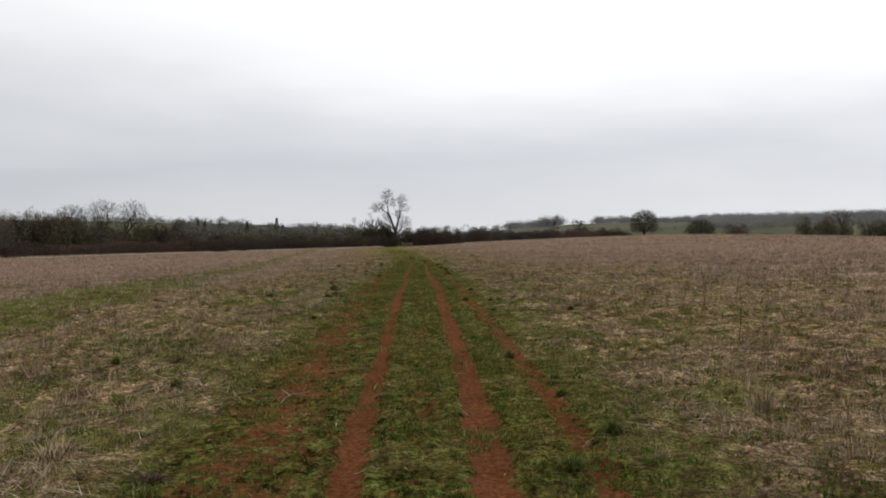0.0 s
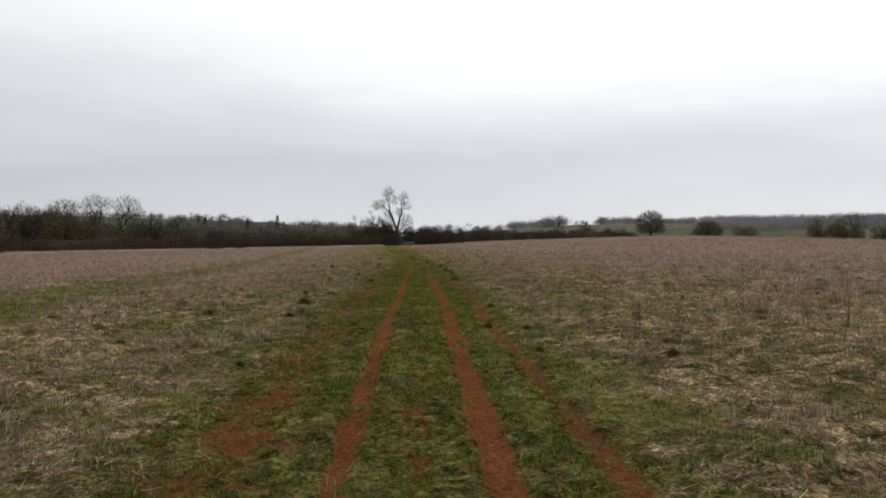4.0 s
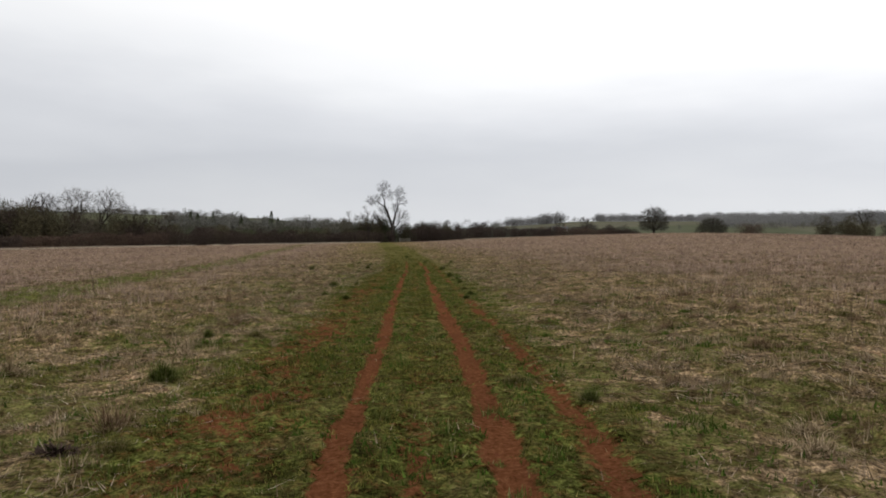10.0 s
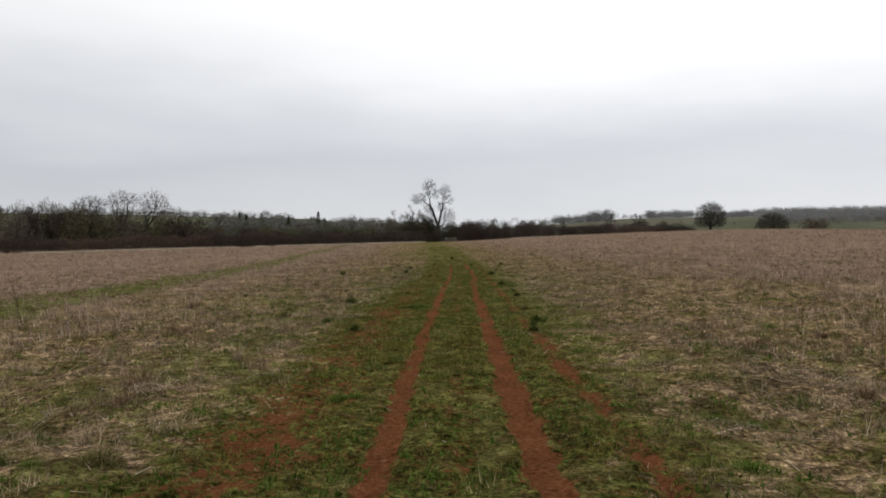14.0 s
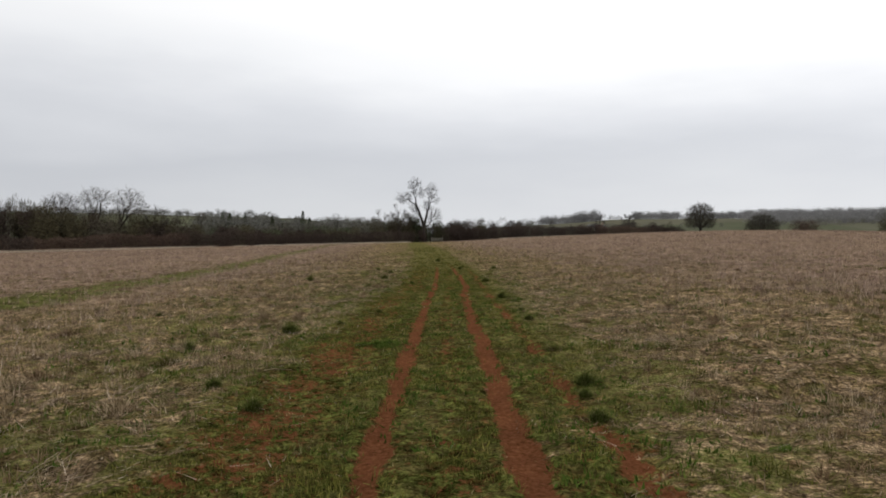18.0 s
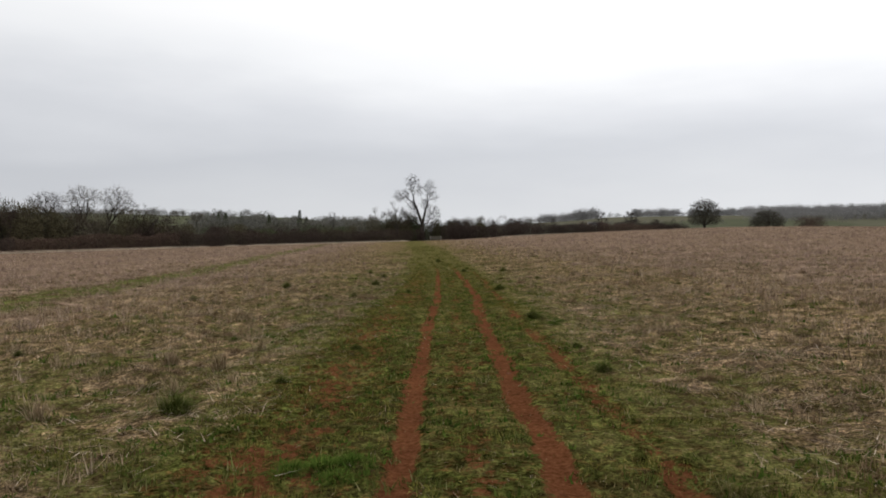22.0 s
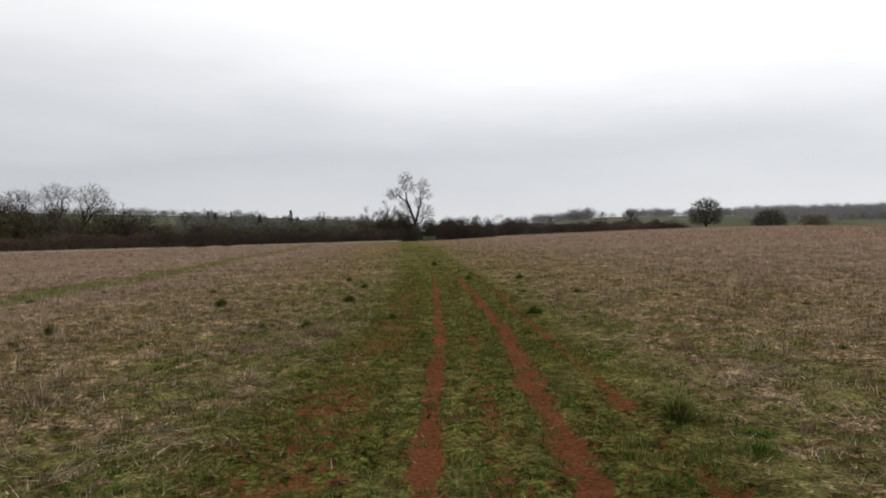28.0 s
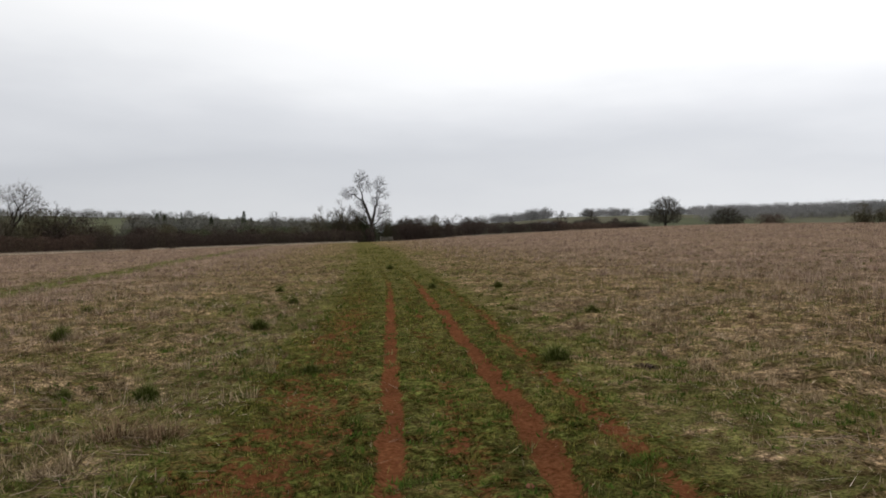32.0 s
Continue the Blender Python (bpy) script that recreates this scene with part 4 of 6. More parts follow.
# ---- far woods, hedgerows and houses on the slopes ----
def far_trees(name, places, sizes, mat, seed, label, per_tree=240):
    """Many small far trees in one body: uneven crowns of twigs on short trunks."""
    rng = np.random.default_rng(seed)
    pieces = []
    x, y = places
    base = np.stack([x, y, land(x, y)], 1)
    n = len(x)
    pick = np.repeat(np.arange(n), per_tree)
    k = len(pick)
    way = rng.normal(size=(k, 3))
    way /= np.linalg.norm(way, axis=1, keepdims=True)
    lobes = rng.uniform(-0.26, 0.26, (n, 4, 3)) * (1, 1, 0.75) + (0, 0, 0.48)
    which = rng.integers(0, 4, k)
    reach = rng.uniform(0.20, 0.34, (n, 4))[pick, which] * rng.uniform(0.2, 1.0, k) ** 0.5
    at = lobes[pick, which] + way * reach[:, None]
    low = rng.random(k) < 0.42
    at[low] = rng.uniform((-0.6, -0.6, 0.0), (0.6, 0.6, 0.5), (low.sum(), 3))
    at = base[pick] + np.maximum(at, (-9, -9, 0.0)) * sizes[pick][:, None]
    run = way * 0.3 + rng.normal(0, 0.6, (k, 3)) + (0, 0, 0.3)
    pieces.append(slivers(rng, at, run, sizes[pick] * rng.uniform(0.07, 0.16, k), sizes[pick] * rng.uniform(0.014, 0.036, k)))
    foot = base + np.array([0, 0, -0.3])
    up = np.tile([0.0, 0.0, 1.0], (n, 1))
    pieces.append(slivers(rng, foot, up, sizes * 0.7, sizes * 0.06))
    ob = new(name, mesh_of(name, *joined(pieces), mat))
    return tagged(ob, label, "trees", kind="stuff")


def polar(rng, n, b0, b1, r0, r1):
    b, r = np.radians(rng.uniform(b0, b1, n)), rng.uniform(r0, r1, n)
    return r * np.sin(b), r * np.cos(b)


def lane_of(rng, n, b0, r0, b1, r1, jitter=6):
    f = rng.random(n)
    b, r = np.radians(b0 + (b1 - b0) * f), r0 + (r1 - r0) * f
    return r * np.sin(b) + rng.normal(0, jitter, n), r * np.cos(b) + rng.normal(0, jitter, n)


def grown_to(rng, places, low, high, least=5.0, most=19.0):
    """Heights of trees whose tops stand between two slopes above the walker's eye."""
    x, y = places
    top = np.hypot(x, y) * rng.uniform(low, high, len(x)) + 1.5
    return np.clip(top - land(x, y), least, most)


_rng = np.random.default_rng(77)
far_trees("far_wood", polar(_rng, 1700, 21.2, 46, 720, 1040), _rng.uniform(9.0, 13.5, 1700), MAT_HAZED_WOOD, 101, "haze-greyed leafless wood along the far ridge", 130)
far_trees("far_wood", polar(_rng, 60, 6.6, 10.2, 860, 930), _rng.uniform(8, 13, 60), MAT_HAZED_WOOD, 102, "haze-greyed leafless copse on the brow of a hill", 300)
far_trees("far_wood", polar(_rng, 16, 9.5, 10.9, 860, 900), _rng.uniform(13, 17, 16), MAT_HAZED_WOOD, 114, "tall end of a haze-greyed copse on the brow of a hill", 300)
far_trees("far_hedgerow", polar(_rng, 46, 10.6, 21.0, 960, 1010), _rng.uniform(3.5, 8, 46), MAT_HAZED_WOOD, 103, "thin row of far trees on the skyline")
far_trees("far_wood", polar(_rng, 62, 13.7, 17.0, 930, 1000), _rng.uniform(8, 13, 62), MAT_HAZED_WOOD, 115, "haze-greyed copse on a far skyline", 300)
far_trees("far_wood", polar(_rng, 90, 17.6, 21.6, 900, 1010), _rng.uniform(7, 11, 90), MAT_HAZED_WOOD, 116, "haze-greyed end of the far ridge wood", 300)
far_trees("far_wood", polar(_rng, 9, 4.4, 6.0, 700, 760), _rng.uniform(8, 12, 9), MAT_HAZED_HEDGE, 117, "small far clump of trees above the valley", 300)
far_trees("far_hedgerow", lane_of(_rng, 110, -42, 620, -15, 900), _rng.uniform(7, 12, 110), MAT_HAZED_HEDGE, 104, "far hedgerow trees along a green slope")
far_trees("far_hedgerow", lane_of(_rng, 90, -36, 900, -16, 980), _rng.uniform(6, 11, 90), MAT_HAZED_WOOD, 105, "far trees along the skyline")
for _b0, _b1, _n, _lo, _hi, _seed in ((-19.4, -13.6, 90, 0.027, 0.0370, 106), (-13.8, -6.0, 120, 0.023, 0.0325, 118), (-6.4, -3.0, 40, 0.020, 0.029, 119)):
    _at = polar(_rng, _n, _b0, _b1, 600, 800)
    far_trees("far_wood", _at, grown_to(_rng, _at, _lo, _hi), MAT_HAZED_HEDGE, _seed, "far village trees, mostly leafless", 420)
far_trees("far_wood", polar(_rng, 110, -10, 3.5, 480, 800), _rng.uniform(8, 14, 110), MAT_HAZED_HEDGE, 107, "far leafless trees in the valley", 300)
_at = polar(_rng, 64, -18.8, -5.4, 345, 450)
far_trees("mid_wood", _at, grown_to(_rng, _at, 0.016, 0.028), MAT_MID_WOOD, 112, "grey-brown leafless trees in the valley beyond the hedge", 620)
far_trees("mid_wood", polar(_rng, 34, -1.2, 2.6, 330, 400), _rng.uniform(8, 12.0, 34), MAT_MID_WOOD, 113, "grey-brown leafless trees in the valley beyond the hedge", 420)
far_trees("far_hedgerow", lane_of(_rng, 90, 2.0, 540, 13, 680, 14), _rng.uniform(5, 9, 90), MAT_HAZED_HEDGE, 108, "far hedgerow across a green slope")
far_trees("far_hedgerow", lane_of(_rng, 70, 12, 640, 36, 760, 14), _rng.uniform(4, 8, 70), MAT_HAZED_HEDGE, 109, "far hedgerow across a green slope")
far_trees("far_hedgerow", lane_of(_rng, 50, 16, 480, 40, 520), _rng.uniform(4, 8, 50), MAT_HAZED_HEDGE, 110, "far hedgerow below the wooded ridge")
far_trees("far_hedgerow", lane_of(_rng, 40, -34, 470, -13, 520), _rng.uniform(5, 9, 40), MAT_HAZED_HEDGE, 111, "far hedgerow at the foot of a green slope")


def conifer(x, y, high, wide, seed, label, group=""):
    """A narrow evergreen: a trunk and layered sprays."""
    rng = np.random.default_rng(seed)
    tree = new("conifer")
    tree.location = (x, y, float(land(x, y)) - 0.2)
    tagged(tree, label, "tree", group)
    part("trunk", mesh_of("trunk", *tube([(0, 0, 0), (0.1, 0, high * 0.5), (0, 0, high)], (0.3, 0.2, 0.04), 6), MAT_BARK), tree)
    n = 1500
    h = rng.random(n) ** 0.8
    a = rng.uniform(0, 6.28, n)
    r = wide / 2 * np.minimum(1, 1.2 * (1 - h) ** 0.85 + 0.04) * rng.uniform(0.2, 1.0, n) ** 0.5 * np.minimum(1, h * 6 + 0.3)
    at = np.stack([r * np.cos(a), r * np.sin(a), high * (0.04 + 0.96 * h)], 1)
    run = np.stack([np.cos(a), np.sin(a), rng.uniform(-0.3, 1.0, n)], 1)
    part("crown", mesh_of("crown", *slivers(rng, at, run, wide * rng.uniform(0.08, 0.2, n), wide * rng.uniform(0.04, 0.09, n)), MAT_EVERGREEN), tree)
    return tree


for _k, (_x, _y, _h, _w) in enumerate(((-126.4, 612, 19.5, 5.6), (-121.6, 616, 14.0, 5.5), (-192.6, 610, 16.5, 4.4), (-187.0, 611, 15.5, 5.6), (-174.3, 611, 17.5, 3.0), (-151.6, 612, 15.0, 5.0))):
    conifer(_x, _y, _h, _w, 10 + _k, "narrow dark conifer among bare village trees", "far conifers")


def box(cx, cy, cz, sx, sy, sz):
    v = np.array([(a, b, c) for a in (-0.5, 0.5) for b in (-0.5, 0.5) for c in (-0.5, 0.5)]) * (sx, sy, sz) + (cx, cy, cz)
    f = np.array([(0, 1, 3, 2), (4, 6, 7, 5), (0, 4, 5, 1), (2, 3, 7, 6), (0, 2, 6, 4), (1, 5, 7, 3)])
    return v, f


def house(x, y, turn, wide, deep, eaves, ridge, wall, roof, label):
    ob = new("house")
    ob.location, ob.rotation_euler = (x, y, float(land(x, y)) - 0.3), (0, 0, radians(turn))
    tagged(ob, label, "house")
    part("wall", mesh_of("wall", *box(0, 0, eaves / 2, wide, deep, eaves), wall), ob)
    w, d, o = wide / 2, deep / 2, 0.35
    gable = np.array([(-w, -d, eaves), (-w, d, eaves), (-w, 0, ridge - 0.15), (w, -d, eaves), (w, d, eaves), (w, 0, ridge - 0.15)])
    part("gable", mesh_of("gable", gable, [(0, 1, 2), (3, 5, 4)], wall), ob)
    slabs = []
    for s in (-1, 1):
        lo, hi = np.array([0, s * (d + o), eaves - 0.2]), np.array([0, 0, ridge])
        v = np.array([(-w - o, *lo[1:]), (w + o, *lo[1:]), (w + o, *hi[1:]), (-w - o, *hi[1:])])
        v = np.concatenate([v, v + (0, 0, 0.2)])
        slabs.append((v, np.array([(0, 3, 2, 1), (4, 5, 6, 7), (0, 1, 5, 4), (1, 2, 6, 5), (2, 3, 7, 6), (3, 0, 4, 7)])))
    roof_ob = part("roof", mesh_of("roof", *joined(slabs), roof), ob)
    part("chimney", mesh_of("chimney", *box(w * 0.8, 0, ridge + 0.4, 0.8, 0.7, 1.8), MAT_BRICK_WALL), roof_ob)
    for fx in (-0.3, 0.3):
        for fz in ((0.28, 0.72) if eaves > 4 else (0.5,)):
            part("window", mesh_of("window", *box(wide * fx, -d - 0.02, eaves * fz, 1.2, 0.08, 1.2), MAT_DARK_PANE), ob)
    return ob


house(-131.6, 562, 15, 11, 7, 4.6, 7.8, MAT_RENDER_WALL, MAT_SLATE, "pale far house with a slate roof among trees")
house(-82, 600, -10, 12, 7, 4.6, 8.0, MAT_BRICK_WALL, MAT_TILE_ROOF, "far brick house with a red tiled roof")
house(41, 560, 20, 13, 8, 4.4, 8.4, MAT_BRICK_WALL, MAT_SLATE, "dark far farm building with a slate roof")
house(121, 640, 10, 14, 7, 3.2, 5.6, MAT_RENDER_WALL, MAT_SLATE, "low white far farmhouse on a green slope")


def field_gate(x, y, turn):
    ob = new("field_gate")
    ob.location, ob.rotation_euler = (x, y, float(land(x, y))), (0, 0, radians(turn))
    tagged(ob, "weathered wooden field gate in a hedge gap", "gate")
    for px in (-1.7, 1.7):
        part("post", mesh_of("post", *box(px, 0, 0.65, 0.2, 0.2, 1.5), MAT_PALE_WOOD), ob)
    for k in range(5):
        part("bar", mesh_of("bar", *box(0, 0, 0.3 + 0.22 * k, 3.2, 0.04, 0.09), MAT_PALE_WOOD), ob)
    part("brace", mesh_of("brace", *tube([(-1.55, -0.04, 0.3), (1.55, -0.04, 1.18)], (0.04, 0.04), 4), MAT_PALE_WOOD), ob)
    return ob


field_gate(-6.0, 251.4, 6)



# ---- the meadow's own plants ----
def cells(x0, x1, y0, y1, step):
    gx, gy = np.meshgrid(np.arange(x0, x1, step) + step / 2, np.arange(y0, y1, step) + step / 2)
    return gx.ravel(), gy.ravel()


def coarseness(x, y):
    """How far a spot stays from the walker, as a factor of size: 1 beside the track."""
    return np.maximum(1.0, np.maximum(np.abs(x + 0.3) / 2.8, (y - 50) / 4.6))


def scatter(rng, x0, x1, y0, y1, step, density):
    """Points in a rectangle by a density per square metre, given as a function of place."""
    cx, cy = cells(x0, x1, y0, y1, step)
    count = rng.poisson(np.maximum(density(cx, cy), 0) * step * step)
    x, y = np.repeat(cx, count), np.repeat(cy, count)
    return x + rng.uniform(-0.5, 0.5, len(x)) * step, y + rng.uniform(-0.5, 0.5, len(x)) * step


def in_sight(x, y):
    """Ground that the walker can see: ahead, and within the lens's spread."""
    return (np.abs(x + 0.3) < 0.72 * y + 0.8) * (y > 2.2)


def blades(rng, x, y, height, width, lean):
    """Upright blades at points, each one sliver."""
    n = len(x)
    a = rng.uniform(0, 2 * np.pi, n)
    tilt = np.abs(rng.normal(0, lean, n))
    way = np.stack([np.sin(tilt) * np.cos(a), np.sin(tilt) * np.sin(a), np.cos(tilt)], 1)
    at = np.stack([x, y, ground_at(x, y) - 0.005], 1)
    return slivers(rng, at, way, height, width)


def straws(rng, x, y, length, width, tilt):
    """Flat stems that lie or lean on the ground, tapering to a tip, matted in swathes that lie one way."""
    n = len(x)
    a = 9.0 * value_noise(x, y, 0.9, 37) + rng.normal(0, 0.75, n)
    way = np.stack([np.cos(a) * np.cos(tilt), np.sin(a) * np.cos(tilt), np.sin(tilt)], 1)
    side = np.stack([-np.sin(a), np.cos(a), np.zeros(n)], 1)
    at = np.stack([x, y, ground_at(x, y) + rng.uniform(0.003, 0.03, n)], 1)
    length, width = length[:, None], width[:, None]
    v = np.stack([at - side * width / 2, at + side * width / 2, at + way * length], 1).reshape(-1, 3)
    return v, np.arange(3 * n).reshape(-1, 3)


def clumping(x, y):
    """Where the turf stands in lusher clumps, from 0 to 1."""
    return smooth(0.44, 0.66, 0.45 * value_noise(x, y, 0.34, 31) + 0.3 * value_noise(x, y, 0.13, 36) + 0.25 * value_noise(x, y, 1.3, 32))


def plant_turf():
    """Lush dark clumps, and short yellower grass between them."""
    rng = np.random.default_rng(201)

    def open_turf(x, y):
        bare = 0.35 * soil_mask(x, y) + 0.62 * smooth(0.55, 0.8, wear(x, y))
        return in_sight(x, y) * (1 - bare) / coarseness(x, y) ** 1.7 * np.exp(-(np.maximum(np.abs(x + 0.5) - 5, 0) / 5) ** 2)
    def lush(x, y):
        g = green_mask(x, y)
        return open_turf(x, y) * 2300 * g * clumping(x, y) * (0.45 + 0.55 * g)
    x, y = scatter(rng, -14, 13, 2.2, 150, 0.1, lush)
    s, n = coarseness(x, y), len(x)
    high = (0.018 + 0.055 * clumping(x, y) * value_noise(x, y, 0.6, 39)) * rng.uniform(0.5, 1.4, n) * s ** 0.28
    v, f = blades(rng, x, y, high, rng.uniform(0.005, 0.0115, n) * s ** 0.9, 1.15)
    tagged(new("grass", mesh_of("grass", v, f, MAT_TURF)), "low dark green grass in clumps along the track", "grass", kind="stuff")

    def short(x, y):
        return open_turf(x, y) * 620 * green_mask(x, y) * (1.1 - clumping(x, y)) * (0.3 + 1.2 * value_noise(x, y, 0.4, 40))
    x, y = scatter(rng, -14, 13, 2.2, 150, 0.12, short)
    s, k = coarseness(x, y), len(x)
    v, f = blades(rng, x, y, rng.uniform(0.012, 0.045, k) * s ** 0.28, rng.uniform(0.003, 0.007, k) * s ** 0.9, 1.05)
    tagged(new("short_grass", mesh_of("short_grass", v, f, MAT_SHORT_TURF)), "short yellowing trodden grass along the track", "grass", kind="stuff")
    return n + k


def plant_herbs():
    """Small flat leafy weeds: rosettes of broad leaves on the track and in the litter."""
    rng = np.random.default_rng(202)

    def density(x, y):
        g = green_mask(x, y)
        return in_sight(x, y) * (0.12 + 0.88 * g) * (1 - 0.96 * soil_mask(x, y)) * 46 / coarseness(x, y) ** 1.7 * smooth(0.4, 0.7, value_noise(x, y, 0.6, 33)) * np.exp(-(np.maximum(np.abs(x + 0.5) - 3, 0) / 3.5) ** 2) * (1 - smooth(45, 70, y))
    x, y = scatter(rng, -20, 20, 2.2, 120, 0.2, density)
    s = coarseness(x, y)
    k = 7
    pick = np.repeat(np.arange(len(x)), k)
    n = len(pick)
    r = 0.03 * s[pick] ** 0.7
    px, py = x[pick] + rng.normal(0, 1, n) * r, y[pick] + rng.normal(0, 1, n) * r
    v, f = blades(rng, px, py, rng.uniform(0.03, 0.07, n) * s[pick] ** 0.6, rng.uniform(0.014, 0.026, n) * s[pick] ** 0.7, 1.1)
    tagged(new("weeds", mesh_of("weeds", v, f, MAT_HERB)), "small leafy green weeds in the turf", "weeds", kind="stuff")
    return n


def plant_straw():
    rng = np.random.default_rng(203)

    def density(x, y):
        dry = np.maximum((1 - green_mask(x, y)) ** 1.2, 0.05) * (1 - 0.75 * smooth(9, 22, np.abs(x + 0.5)))
        return in_sight(x, y) * dry * (1 - 0.93 * soil_mask(x, y)) * 640 / coarseness(x, y) ** 1.65 * (0.08 + 2.4 * smooth(0.44, 0.62, 0.55 * value_noise(x, y, 1.1, 34) + 0.45 * value_noise(x, y, 0.36, 38)))
    x, y = scatter(rng, -90, 95, 2.2, 190, 0.25, density)
    s = coarseness(x, y)
    n = len(x)
    up = rng.random(n) < 0.36
    tilt = np.where(up, rng.uniform(0.4, 1.3, n), rng.uniform(-0.02, 0.35, n))
    long = np.where(up, rng.uniform(0.04, 0.13, n), 0.03 + 0.19 * rng.random(n) ** 1.8) * s ** 0.3 * (1 - 0.55 * green_mask(x, y))
    stout = (rng.random(n) < 0.10) * ~up * (green_mask(x, y) < 0.6)
    long = np.where(stout, 0.10 + 0.22 * rng.random(n) ** 2, long)
    v, f = straws(rng, x, y, long, rng.uniform(0.002, 0.0055, n) * np.where(stout, 1.6, 1) * s ** 0.72, tilt)
    tagged(new("straw", mesh_of("straw", v, f, MAT_STRAW)), "litter of flattened pale dead stems", "straw", kind="stuff")
    return n


def plant_dead_stems():
    """Standing brown dead weeds that thicken away from the track."""
    rng = np.random.default_rng(204)

    def density(x, y):
        mid = rut_lines(y)[4]
        away = smooth(3.0, 10.0, np.abs(x - mid) - np.where(x > mid, 0.3, 1.2)) * (1 - 0.92 * green_mask(x, y))
        return in_sight(x, y) * away * 105 / coarseness(x, y) ** 1.08 * (0.06 + 2.1 * smooth(0.44, 0.70, 0.55 * value_noise(x, y, 0.8, 35) + 0.45 * value_noise(x, y, 3.0, 41)))
    x, y = scatter(rng, -130, 170, 4.0, 245, 0.5, density)
    s = coarseness(x, y)
    n = len(x)
    pick = np.repeat(np.arange(n), 2)
    px, py = x[pick] + rng.normal(0, 0.03, 2 * n), y[pick] + rng.normal(0, 0.03, 2 * n)
    v, f = blades(rng, px, py, (0.06 + 0.34 * rng.random(2 * n) ** 2.0) * (0.6 + 0.8 * value_noise(px, py, 1.7, 43)), rng.uniform(0.0025, 0.005, 2 * n) * s[pick] ** 0.70, 0.45)
    tagged(new("dead_stems", mesh_of("dead_stems", v, f, MAT_WEED)), "brown standing dead weed stems across the meadow", "dead weeds", kind="stuff")
    return 2 * n


def bunches(rng, x, y, k, wide, high, blade, lean):
    """Bunches of k blades round points, each of its own width, height and blade width."""
    pick = np.repeat(np.arange(len(x)), k)
    n = len(pick)
    a, r = rng.uniform(0, 2 * np.pi, n), rng.random(n) ** 0.7
    px, py = x[pick] + np.cos(a) * r * wide[pick] / 2, y[pick] + np.sin(a) * r * wide[pick] / 2
    return blades(rng, px, py, high[pick] * rng.uniform(0.4, 1.1, n), blade[pick] * rng.uniform(0.6, 1.3, n), lean)


def plant_litter_clumps():
    """Broken clumps in the dead litter: pale, brown and mossy green."""
    rng = np.random.default_rng(207)
    for seed, mat, share, lean, name, label in (
            (61, MAT_PALE_DRY, 3.2, 0.65, "dead_grass_clumps", "low broken clumps of pale dead grass"),
            (62, MAT_BROWN_CLUMP, 2.0, 0.7, "dead_weed_clumps", "low brown clumps of dead weeds"),
            (63, MAT_MOSSY, 3.2, 0.95, "moss_clumps", "low olive-green clumps of grass and moss in the litter")):
        def density(x, y):
            off = np.abs(x - rut_lines(y)[4])
            away = smooth(1.7, 3.0, off) * (1 - 0.7 * smooth(12, 30, off)) * (1 - 0.8 * smooth(60, 110, y))
            return in_sight(x, y) * away * share * smooth(0.36, 0.66, 0.5 * value_noise(x, y, 1.3, seed) + 0.5 * value_noise(x, y, 4.0, seed + 4)) * 2.2 / coarseness(x, y) ** 0.45
        x, y = scatter(rng, -34, 34, 2.4, 110, 0.4, density)
        n = len(x)
        s = coarseness(x, y)
        wide = rng.uniform(0.08, 0.30, n) * s ** 0.25
        high = (0.05 + 0.15 * rng.random(n) ** 1.6) * (0.75 if mat == MAT_MOSSY else 1.0)
        v, f = bunches(rng, x, y, 30, wide, high, rng.uniform(0.005, 0.009, n) * s ** 0.6, lean)
        tagged(new(name, mesh_of(name, v, f, mat)), label, "dead grass" if mat != MAT_MOSSY else "grass", kind="stuff")


